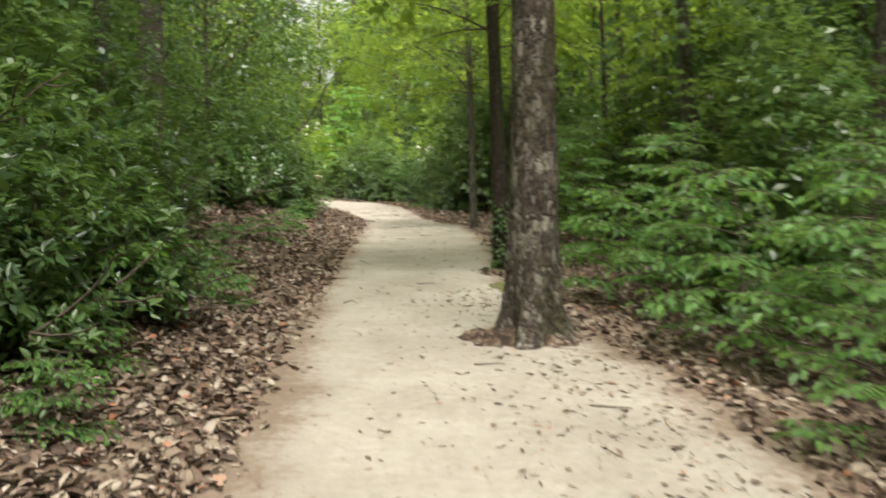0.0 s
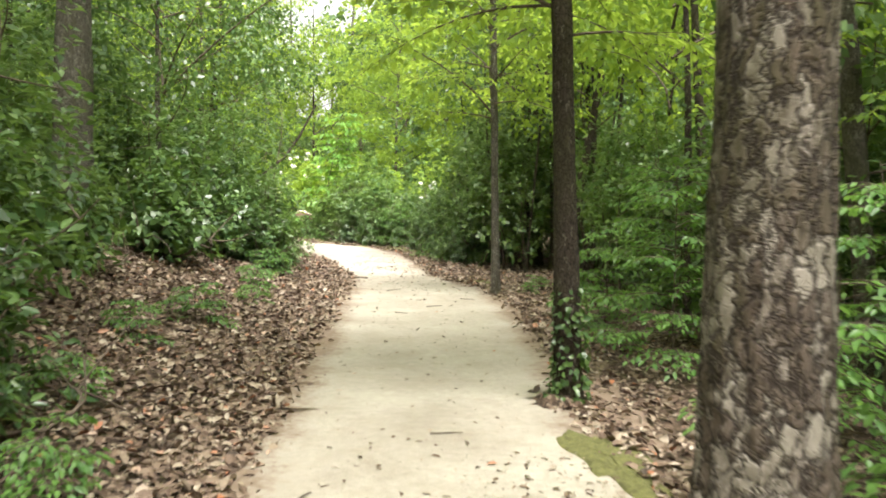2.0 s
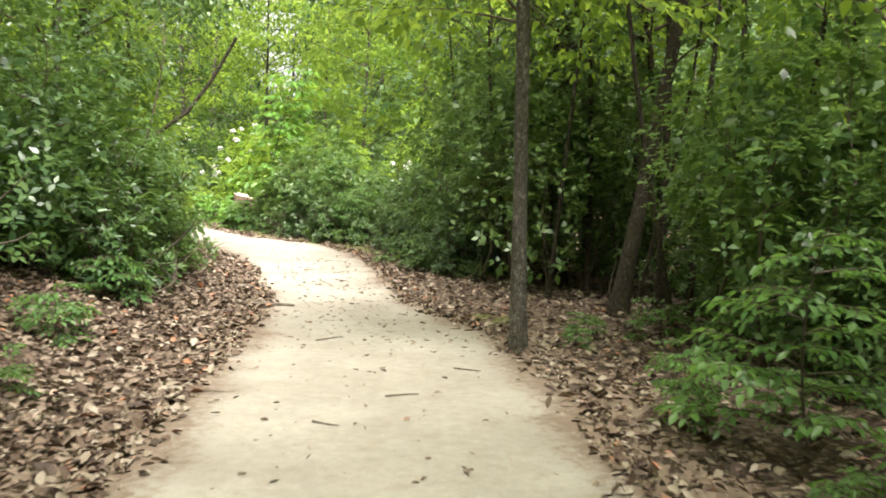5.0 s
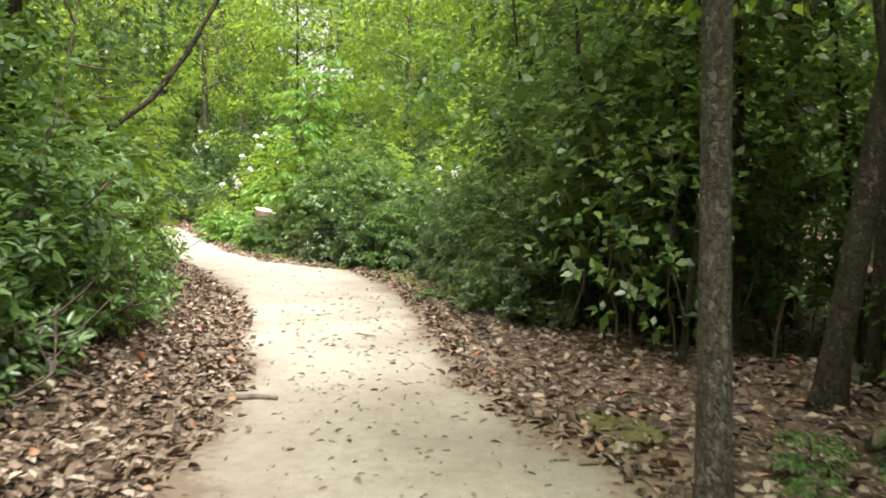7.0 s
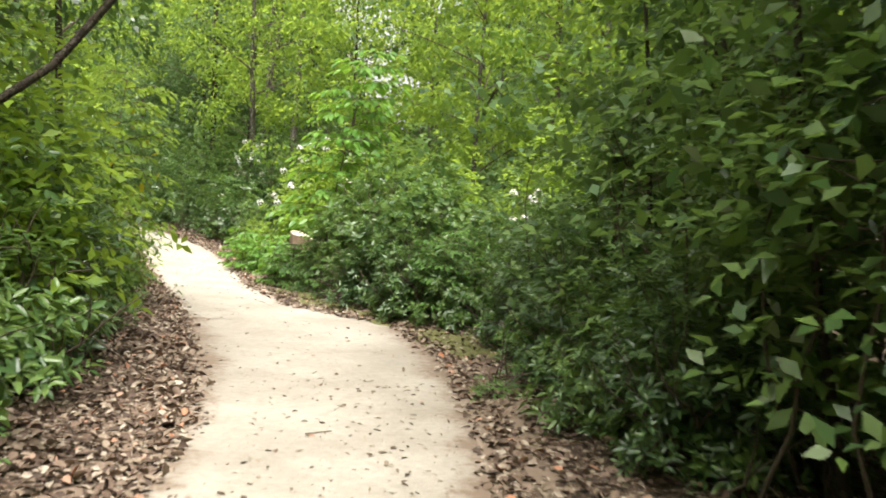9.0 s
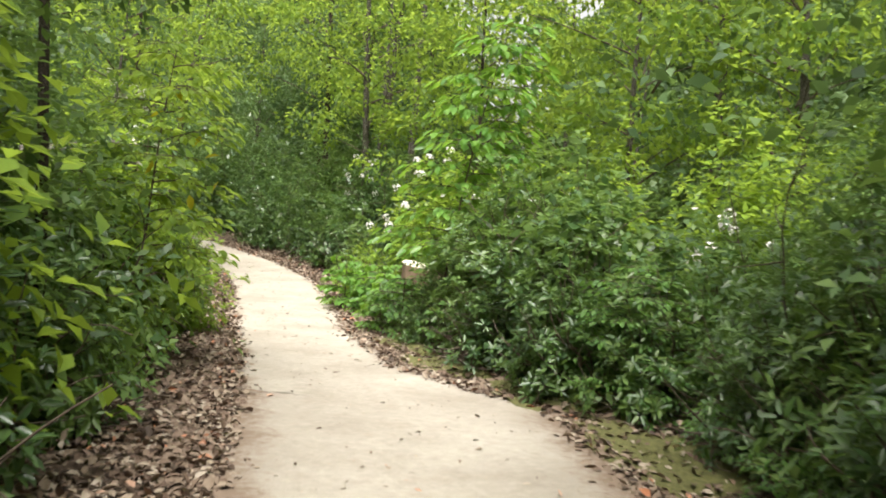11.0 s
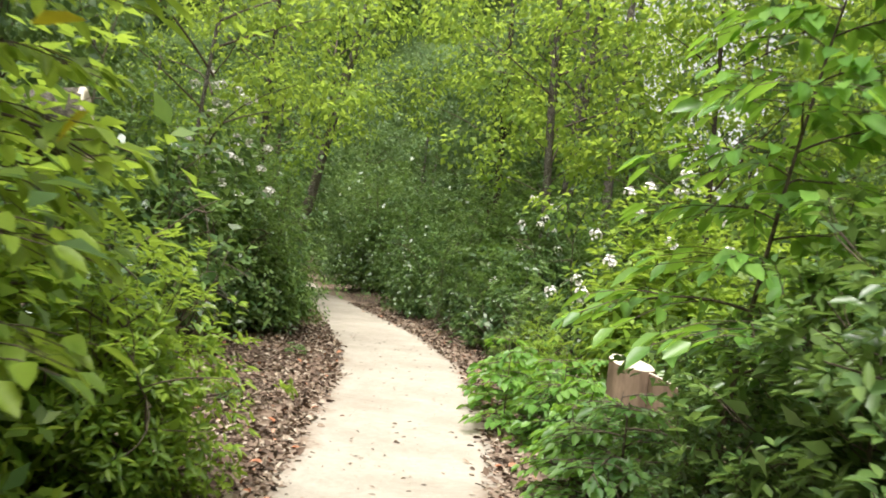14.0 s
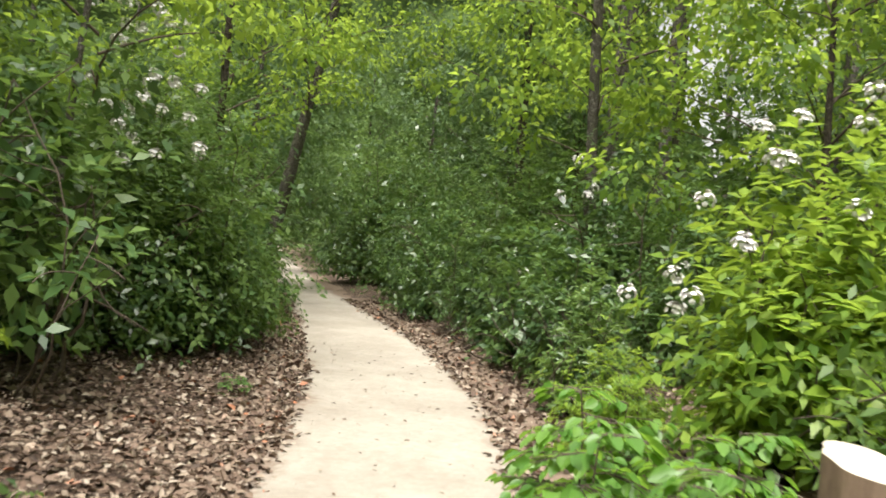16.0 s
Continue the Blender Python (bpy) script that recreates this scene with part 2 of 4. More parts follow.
FARWOOD = solid_material("far_wood", [(0.3, (0.04, 0.075, 0.024)), (0.5, (0.08, 0.13, 0.04)), (0.7, (0.14, 0.2, 0.06))], 0.9, 0.9, 0.4, 2.5, bump_dist=0.5)
LITTER = litter_material("dry_leaf")
SAND = sand_material("path_sand")
SOIL = duff_material("forest_duff")
STEM = solid_material("shrub_stem", [(0.3, (0.05, 0.038, 0.028)), (0.7, (0.13, 0.10, 0.075))], 20.0, 0.85, 0.5, 80.0)
TWIG = solid_material("dead_twig", [(0.3, (0.09, 0.07, 0.055)), (0.7, (0.24, 0.2, 0.165))], 20.0, 0.85, 0.5, 80.0)
MOSS = solid_material("moss", [(0.3, (0.07, 0.07, 0.028)), (0.7, (0.17, 0.165, 0.06))], 25.0, 0.95, 0.9, 120.0)
BARK_PALE = bark_material("flaking_bark", (0.04, 0.031, 0.025), (0.125, 0.098, 0.078), (0.36, 0.325, 0.28), 0.85, 0.7, 24.0)
BARK_DARK = bark_material("dark_bark", (0.026, 0.02, 0.016), (0.075, 0.058, 0.044), (0.14, 0.12, 0.10), 0.15, 0.6, 40.0)
BARK_GREY = bark_material("grey_bark", (0.065, 0.058, 0.048), (0.165, 0.148, 0.122), (0.26, 0.24, 0.21), 0.6, 0.5, 48.0)
SAWN = solid_material("sawn_wood", [(0.3, (0.50, 0.43, 0.33)), (0.7, (0.66, 0.60, 0.50))], 7.0, 0.8, 0.3, 50.0)
REDBARK = solid_material("stripped_bark", [(0.3, (0.10, 0.066, 0.045)), (0.7, (0.24, 0.165, 0.115))], 8.0, 0.85, 0.6, 40.0, (1, 1, 0.25))
PETAL = solid_material("white_petal", [(0.3, (0.72, 0.68, 0.68)), (0.7, (0.82, 0.80, 0.79))], 30.0, 0.6, 0.1, 60.0)


# ---------------------------------------------------------------- mesh helpers
class Geo:
    """Collects pieces of geometry, each an array of vertices and an array of faces of one size."""

    def __init__(self):
        self.v, self.f, self.n = [], [], 0

    def add(self, verts, faces):
        self.v.append(np.asarray(verts, float))
        self.f.append(np.asarray(faces, int) + self.n)
        self.n += len(verts)

    def mesh(self, name, mat, smooth=False):
        me = bpy.data.meshes.new(name)
        v = np.concatenate(self.v)
        me.vertices.add(len(v))
        me.vertices.foreach_set("co", v.astype(np.float32).ravel())
        sizes = np.concatenate([np.full(len(f), f.shape[1]) for f in self.f])
        loops = np.concatenate([f.ravel() for f in self.f])
        me.loops.add(len(loops))
        me.loops.foreach_set("vertex_index", loops.astype(np.int32))
        me.polygons.add(len(sizes))
        starts = np.concatenate([[0], np.cumsum(sizes)[:-1]])
        me.polygons.foreach_set("loop_start", starts.astype(np.int32))
        me.polygons.foreach_set("loop_total", sizes.astype(np.int32))
        me.update(calc_edges=True)
        me.validate()
        if smooth:
            me.polygons.foreach_set("use_smooth", np.ones(len(sizes), bool))
        me.materials.append(mat)
        return me


def part(name, mesh, parent, label=""):
    ob = new(name, mesh)
    ob.parent = parent
    return tagged(ob, label)


def unit(a):
    return a / np.maximum(np.linalg.norm(a, axis=-1, keepdims=True), 1e-9)


def add_leaves(g, P, D, N, L, W, fold=0.25, droop=0.15, fine=True):
    """Leaves with base P, direction D, face normal N, length L and width W, folded at the midrib."""
    n = len(P)
    D = unit(D)
    S = unit(np.cross(D, N))
    N = np.cross(S, D)
    L = np.broadcast_to(np.asarray(L, float), (n,))[:, None]
    W = np.broadcast_to(np.asarray(W, float), (n,))[:, None] * 0.5
    up = N * W * fold
    tip = P + D * L - N * L * droop
    i = np.arange(n)[:, None]
    if fine:
        v = np.stack([P, P + D * L * .3 + S * W * .9 + up, P + D * L * .68 + S * W * .75 + up - N * L * droop * .45, tip,
                      P + D * L * .68 - S * W * .75 + up - N * L * droop * .45, P + D * L * .3 - S * W * .9 + up], 1).reshape(-1, 3)
        f = np.concatenate([i * 6 + np.array([[0, 1, 2, 3]]), i * 6 + np.array([[0, 3, 4, 5]])])
    else:
        v = np.stack([P, P + D * L * .45 + S * W + up, tip, P + D * L * .45 - S * W + up], 1).reshape(-1, 3)
        f = i * 4 + np.array([[0, 1, 2, 3]])
    g.add(v, f)


def add_tube(g, pts, radii, sides=5, lump=0.0, rng=None, cap=True):
    pts = np.asarray(pts, float)
    radii = np.asarray(radii, float)
    t = unit(np.gradient(pts, axis=0))
    ref = np.array([1.0, 0.13, 0.07]) if abs(t[0][0]) < 0.8 else np.array([0.05, 1.0, 0.1])
    a = unit(np.cross(t, ref))
    b = np.cross(t, a)
    ang = np.linspace(0, 2 * np.pi, sides, endpoint=False)
    rr = radii[:, None] * np.ones(sides)
    if lump:
        rr = rr * (1 + lump * rng.standard_normal(rr.shape))
    v = pts[:, None] + a[:, None] * (np.cos(ang) * rr)[..., None] + b[:, None] * (np.sin(ang) * rr)[..., None]
    n = len(pts)
    i, j = np.meshgrid(np.arange(n - 1), np.arange(sides), indexing='ij')
    k = (j + 1) % sides
    f = np.stack([i * sides + j, i * sides + k, (i + 1) * sides + k, (i + 1) * sides + j], -1).reshape(-1, 4)
    g.add(v.reshape(-1, 3), f)
    if cap:
        for ring, c in ((0, pts[0]), (n - 1, pts[-1])):
            vv = np.vstack([v[ring], c])
            ff = [[q, (q + 1) % sides, sides] for q in range(sides)]
            g.add(vv, ff)


def curve_pts(p0, p1, bow, n=7):
    p0, p1, bow = np.array(p0, float), np.array(p1, float), np.array(bow, float)
    s = np.linspace(0, 1, n)[:, None]
    return p0 * (1 - s) + p1 * s + bow * (s * (1 - s) * 4)


# ---------------------------------------------------------------- plan: the path and the ground
EDGE = np.array([  # y, edge towards -x, edge towards +x
    (-60, -1.1, 1.6), (-4, -1.1, 1.75), (3.5, -1.1, 1.75), (5.6, -1.25, 1.55), (7, -1.35, 1.15), (10.5, -1.5, 0.72), (12, -1.62, 0.95),
    (14, -1.7, 0.85), (16, -1.8, 0.8), (18, -1.87, 0.5), (19.8, -2.05, -0.25), (22, -2.58, -0.55), (24, -3.15, -0.85),
    (26, -3.97, -1.25), (28.4, -5.1, -2.1), (29.7, -5.75, -3.8), (32.3, -7.2, -5.3), (34.3, -8.3, -6.2), (36.3, -9.3, -7.15),
    (39, -11.0, -8.65), (42, -13.2, -10.8), (46.8, -17.0, -15.0), (50, -19.7, -18.0), (54, -23.0, -21.3), (62, -29.6, -27.8), (100, -62, -58)])


def edges(y):
    return np.interp(y, EDGE[:, 0], EDGE[:, 1]), np.interp(y, EDGE[:, 0], EDGE[:, 2])


def wob(x, y, s, k=0.0):
    """Cheap smooth unevenness from summed waves."""
    return (np.sin(x * 1.7 * s + 1.3 + k) * np.cos(y * 1.3 * s - 0.7 * k) + 0.5 * np.sin(x * 3.9 * s + y * 2.7 * s + k)
            + 0.35 * np.sin(y * 6.1 * s - x * 2.3 * s + 2 * k)) / 1.85


def smooth(a):
    a = np.clip(a, 0, 1)
    return a * a * (3 - 2 * a)


def height(x, y):
    l, r = edges(y)
    dl, dr = l - x, x - r
    bank = smooth((dl - 0.1) / 3.2) * np.interp(y, [-10, 4, 9, 19, 27, 40], [0.8, 0.8, 0.75, 0.7, 0.3, 0.2])
    side = smooth(dr / 3.0) * np.interp(y, [0, 8, 20, 30, 40], [0.12, 0.0, 0.0, 0.1, 0.15])
    out = smooth(np.maximum(dl, dr) / 0.6)
    ahead = np.maximum(0, np.minimum(y, 90) - 32)
    return bank + side + 0.05 * ahead ** 2 / (ahead + 4) + out * (0.05 * wob(x, y, 1.1) + 0.03 * wob(x, y, 3.1, 2.0)) + 0.012 * wob(x, y, 2.0, 1.0)


def ground_z(x, y):
    return float(height(np.array([x]), np.array([y]))[0])


def axis(stops):
    return np.concatenate([np.arange(a, b, s) for a, b, s in stops] + [[stops[-1][1]]])


gx = axis([(-600, -120, 60), (-120, -45, 5), (-45, -20, 1), (-20, 6, 0.3), (6, 20, 1), (20, 100, 8), (100, 600, 60)])
gy = axis([(-600, -100, 60), (-100, -12, 6), (-12, 1, 0.8), (1, 48, 0.3), (48, 80, 1.0), (80, 160, 8), (160, 700, 60)])
X, Y = np.meshgrid(gx, gy)
G = Geo()
nx = len(gx)
ii, jj = np.meshgrid(np.arange(len(gy) - 1), np.arange(nx - 1), indexing='ij')
G.add(np.stack([X, Y, height(X, Y) - 0.012], -1).reshape(-1, 3),
      np.stack([ii * nx + jj, ii * nx + jj + 1, (ii + 1) * nx + jj + 1, (ii + 1) * nx + jj], -1).reshape(-1, 4))
ground = tagged(new("ground", G.mesh("ground", SOIL, True)), "brown forest soil covered with dry leaves", "ground", kind="structure")

# the sandy path: a strip that dips under the soil at its ragged margins
py = np.concatenate([np.arange(-30, 0, 1.0), np.arange(0, 50, 0.15), np.arange(50, 100, 1.0)])
cols = np.linspace(-0.12, 1.12, 29)
el, er = edges(py)
jl = 0.16 * wob(py, py * 0.3, 1.9) + 0.08 * wob(py * 2.7, py, 1.7, 1.0)
jr = 0.16 * wob(py, py * 0.4, 1.6, 3.0) + 0.08 * wob(py * 2.9, py, 1.5, 2.0)
el, er = el + jl - 0.12, er + jr + 0.15
slope_c = np.gradient((el + er) / 2, py)
PX = el[:, None] + (er - el)[:, None] * cols
PY = py[:, None] - slope_c[:, None] * (PX - ((el + er) / 2)[:, None]) * 0.35
marg = np.abs(cols - 0.5) * 2
PZ = height(PX, PY) + 0.012 * (1 - smooth((marg - 0.85) / 0.3)) - 0.03 * smooth((marg - 0.98) / 0.26)[None, :]
G = Geo()
nc = len(cols)
ii, jj = np.meshgrid(np.arange(len(py) - 1), np.arange(nc - 1), indexing='ij')
G.add(np.stack([PX, PY, PZ], -1).reshape(-1, 3),
      np.stack([ii * nc + jj, ii * nc + jj + 1, (ii + 1) * nc + jj + 1, (ii + 1) * nc + jj], -1).reshape(-1, 4))
path_mesh = G.mesh("path", SAND, True)
attr = path_mesh.attributes.new("margin", 'FLOAT', 'POINT')
attr.data.foreach_set("value", np.tile(smooth((marg - 0.3) / 0.75) * 0.85, len(py)).astype(np.float32))
tagged(new("path", path_mesh), "pale trodden sandy footpath winding through the wood", "path", kind="structure")


# ---------------------------------------------------------------- plants
def shrub_meshes(seed, r, h, tips, per, ll, lw, stems, leaf, low=0.02, dome=True, fine=True, foot=0.09):
    """Leaf and stem meshes of a dense many-stemmed shrub with whorls of leaves at its twig ends."""
    rng = np.random.default_rng(seed)
    u = unit(rng.standard_normal((tips, 3)))
    k = rng.uniform(0, 6, 3)
    lump = 0.78 + 0.22 * np.sin(3.1 * u[:, 0] + k[0]) * np.cos(2.7 * u[:, 2] + k[1]) + 0.18 * np.sin(6.3 * u[:, 1] + k[2] + 4.1 * u[:, 2])
    rad = lump * rng.uniform(0.35, 1.0, tips) ** 0.45 * (1 + 0.08 * rng.standard_normal(tips)) * np.where(rng.random(tips) < 0.13, rng.uniform(1.05, 1.35, tips), 1.0)
    p = u * rad[:, None]
    pz = 0.03 + 0.97 * np.abs(p[:, 2]) if dome else 0.5 + 0.52 * p[:, 2]
    T = np.stack([p[:, 0] * r, p[:, 1] * r, h * pz], 1)
    T = T[T[:, 2] > low * h]
    tips = len(T)
    core = np.stack([T[:, 0] * 0.2, T[:, 1] * 0.2, T[:, 2] * 0.35], 1)
    ax = unit(unit(T - core) + np.array([0, 0, 0.55]) + 0.3 * rng.standard_normal((tips, 3)))
    side = unit(np.cross(ax, rng.standard_normal((tips, 3))))
    other = np.cross(ax, side)
    g = Geo()
    a = rng.uniform(0, 2 * np.pi, (tips, 1)) + np.arange(per) * 2.4
    radial = side[:, None] * np.cos(a)[..., None] + other[:, None] * np.sin(a)[..., None]
    lift = rng.uniform(0.05, 0.75, (tips, per, 1))
    D = radial + ax[:, None] * lift
    P = T[:, None] - ax[:, None] * rng.uniform(0, 0.09, (tips, per, 1)) + D * 0.012
    N = ax[:, None] + 0.35 * rng.standard_normal((tips, per, 3)) + np.array([0, 0, 0.4])
    L = ll * rng.uniform(0.6, 1.15, (tips, per))
    add_leaves(g, P.reshape(-1, 3), D.reshape(-1, 3), N.reshape(-1, 3), L.ravel(), (L * lw).ravel(), 0.3, 0.16, fine)
    ni = int(tips * 1.3)
    inner = T[rng.integers(0, tips, ni)] * (rng.uniform(0.35, 0.85, (ni, 1)) if dome else np.array([0.8, 0.8, 0.94])) + rng.normal(0, 0.05, (ni, 3))
    inner[:, 2] = np.maximum(inner[:, 2], 0.04)
    add_leaves(g, inner, rng.standard_normal((ni, 3)) + np.array([0, 0, -0.3]), rng.standard_normal((ni, 3)) + np.array([0, 0, 0.8]), ll * 1.3, ll * 0.62, 0.25, 0.2, False)
    made = []
    for _ in range(stems):
        s = Geo()
        q = T[rng.integers(tips)]
        b = np.array([rng.normal(0, foot * r), rng.normal(0, foot * r), -0.08])
        if not dome:
            b[:2] = q[:2] * 0.7 + rng.normal(0, 0.12, 2)
        bow = np.array([rng.normal(0, 0.16), rng.normal(0, 0.16), rng.uniform(-0.1, 0.25) * h * 0.4])
        r0 = rng.uniform(0.010, 0.024) if dome else rng.uniform(0.008, 0.02)
        line = curve_pts(b, q, bow, 9)
        line[1:-1] += rng.normal(0, 0.022, (7, 3))
        add_tube(s, line, np.linspace(r0, 0.004, 9), 5)
        for m in (4, 5, 6, 7):
            e = line[m] + unit(rng.standard_normal(3) + np.array([0, 0, 0.5])) * rng.uniform(0.25, 0.6)
            add_tube(s, curve_pts(line[m], e, rng.normal(0, 0.04, 3), 5), np.linspace(r0 * 0.45, 0.003, 5), 4)
        made.append(s.mesh("stem", STEM, True))
    s = Geo()
    for q in T[rng.permutation(tips)[:tips // 4]]:
        e = q * np.array([0.6, 0.6, 0.75])
        e = q + (e - q) / max(np.linalg.norm(e - q), 1e-6) * min(0.3, np.linalg.norm(e - q))
        add_tube(s, [e, (e + q) / 2 + rng.normal(0, 0.015, 3), q], [0.005, 0.004, 0.0025], 3, cap=False)
    c = Geo()
    add_leaves(c, P[:, ::2].reshape(-1, 3), D[:, ::2].reshape(-1, 3), N[:, ::2].reshape(-1, 3), L[:, ::2].ravel() * 1.25, (L * lw * 1.5)[:, ::2].ravel(), 0.3, 0.16, False)
    add_leaves(c, inner, rng.standard_normal((ni, 3)), rng.standard_normal((ni, 3)) + np.array([0, 0, 0.8]), ll * 1.7, ll * 0.85, 0.25, 0.2, False)
    return g.mesh("foliage", leaf), made, s.mesh("twig_work", STEM), T, ax, c.mesh("foliage", leaf)


def add_spray(g, s, p0, az, length, rise, leaf, rng, droop=0.25, sub=True, lw=0.55, every=0.6):
    """A leafy branch: a thin limb that rises, then droops, with side twigs and two rows of flat leaves."""
    n = 9
    q = np.linspace(0, 1, n)
    out = np.array([math.cos(az), math.sin(az), 0.0])
    bend = np.array([-out[1], out[0], 0]) * rng.normal(0, 0.12) * length
    pts = np.array(p0) + out * (q * length)[:, None] + np.array([0, 0, 1.0]) * ((rise * q - droop * q ** 2) * length)[:, None] + bend * (q ** 2)[:, None]
    add_tube(s, pts, np.linspace(0.004 + 0.006 * length, 0.0025, n), 4, cap=False)
    lines = [(pts, 0.25)]
    if sub:
        for m in range(2, n - 1):
            for sg in (-1, 1):
                if rng.random() < 0.75:
                    a2 = az + sg * rng.uniform(0.6, 1.1)
                    l2 = length * (1 - q[m]) * rng.uniform(0.45, 0.8) + leaf * 1.5
                    o2 = np.array([math.cos(a2), math.sin(a2), rng.uniform(-0.15, 0.12)])
                    e = pts[m] + o2 * l2 - np.array([0, 0, 0.12 * l2])
                    line = curve_pts(pts[m], e, (0, 0, 0.06 * l2), 3)
                    add_tube(s, line, np.linspace(0.004, 0.002, 3), 3, cap=False)
                    lines.append((line, 0.1))
    for line, first in lines:
        seg = np.linalg.norm(np.diff(line, axis=0), axis=1).sum()
        m = max(3, int(seg / (leaf * every)))
        t = np.linspace(first, 1, m)
        src = np.linspace(0, 1, len(line))
        P = np.stack([np.interp(t, src, line[:, k]) for k in range(3)], 1)
        d = unit(line[-1] - line[0])
        sd = unit(np.cross(d, [0, 0, 1.0]))
        sg = np.where(np.arange(m) % 2, 1.0, -1.0)[:, None]
        D = d * rng.uniform(0.4, 0.9, (m, 1)) + sd * sg * rng.uniform(0.6, 1.0, (m, 1)) + np.array([0, 0, -0.25]) + 0.18 * rng.standard_normal((m, 3))
        D[-1] = d + np.array([0, 0, -0.3])
        N = np.array([0, 0, 1.0]) + 0.3 * rng.standard_normal((m, 3))
        L = leaf * rng.uniform(0.7, 1.15, m)
        add_leaves(g, P, D, N, L, L * lw, 0.22, 0.2)


def sapling_meshes(seed, h, sprays, length, leaf, mat, z0=0.12, lean=(0, 0), every=0.6, stem_r=0.012, lw=0.55):
    rng = np.random.default_rng(seed)
    g, s = Geo(), Geo()
    top = np.array([lean[0], lean[1], h])
    line = curve_pts((0, 0, -0.08), top, (rng.normal(0, .04) * h, rng.normal(0, .04) * h, 0), 12)
    add_tube(s, line, np.linspace(stem_r, 0.004, 12), 6)
    src = np.linspace(0, 1, 12)
    for k in range(sprays):
        t = z0 + (1 - z0) * (k + rng.random()) / sprays
        p = np.array([np.interp(t, src, line[:, j]) for j in range(3)])
        ln = length * (1.05 - 0.65 * t) * rng.uniform(0.7, 1.15)
        add_spray(g, s, p, k * 2.4 + rng.normal(0, .3), ln, rng.uniform(0.15, 0.55), leaf, rng, rng.uniform(.2, .5), lw=lw, every=every)
    return g.mesh("foliage", mat), [], s.mesh("twig_work", STEM, True)


def plant(name, meshes, x, y, label, category, group="", z=None, scale=1.0, turn=0.0, leaf_label=""):
    root = new(name)
    l, r = edges(np.array([y]))
    near = len(meshes) < 6 or (max(l[0] - x, x - r[0]) < 1.5 and 2 < y < 41)
    tagged(part("foliage", meshes[0] if near else meshes[5], root, leaf_label), kind="stuff")
    for me in meshes[1] if near else meshes[1][:7]:
        part("stem", me, root)
    if near:
        tagged(part("twig_work", meshes[2], root), kind="stuff")
    root.matrix_world = pose(x, y, ground_z(x, y) if z is None else z, 0, 0, turn) @ Matrix.Scale(scale, 4)
    return tagged(root, label, category, group)


def trunk_mesh(seed, r, h, lean, mat, flare=0.5, sides=14, rings=26, ridge=0.05, top=0.35, bow=0.0):
    """A tapered trunk with root flare, ridged bark and a slight bow."""
    rng = np.random.default_rng(seed)
    z = np.concatenate([np.linspace(-0.25, 1.2, rings // 2), np.linspace(1.2, h, rings - rings // 2 + 1)[1:]])
    t = np.clip(z / h, 0, 1)
    cx = lean[0] * t + bow * np.sin(np.pi * t) * math.cos(seed)
    cy = lean[1] * t + bow * np.sin(np.pi * t) * math.sin(seed)
    ang = np.linspace(0, 2 * np.pi, sides, endpoint=False)
    base = r * (1 - (1 - top) * t)
    fl = flare * np.exp(-np.maximum(z, 0) / 0.2) + 0.06 * np.exp(-np.maximum(z, 0) / 0.8)
    lobes = 0.6 + 0.4 * np.cos(ang * 5 + seed) + 0.25 * np.cos(ang * 3 + 1.7 * seed)
    rr = base[:, None] * (1 + fl[:, None] * lobes)
    ph = rng.uniform(0, 6, 6)
    rr = rr * (1 + ridge * (0.5 * np.sin(ang * 9 + ph[0] + 1.7 * np.sin(z * 5 + ph[1])[:, None]) + 0.35 * np.sin(ang * 17 + ph[2] + 2 * np.sin(z * 11 + ph[3])[:, None])
                             + 0.45 * rng.standard_normal(rr.shape)))
    rr = rr * (1 + 0.05 * np.sin(z * 2.1 + ph[4])[:, None])
    v = np.stack([cx[:, None] + rr * np.cos(ang), cy[:, None] + rr * np.sin(ang), z[:, None] + 0 * ang], -1)
    n = len(z)
    i, j = np.meshgrid(np.arange(n - 1), np.arange(sides), indexing='ij')
    k = (j + 1) % sides
    g = Geo()
    g.add(v.reshape(-1, 3), np.stack([i * sides + j, i * sides + k, (i + 1) * sides + k, (i + 1) * sides + j], -1).reshape(-1, 4))
    return g.mesh("trunk", mat, True)


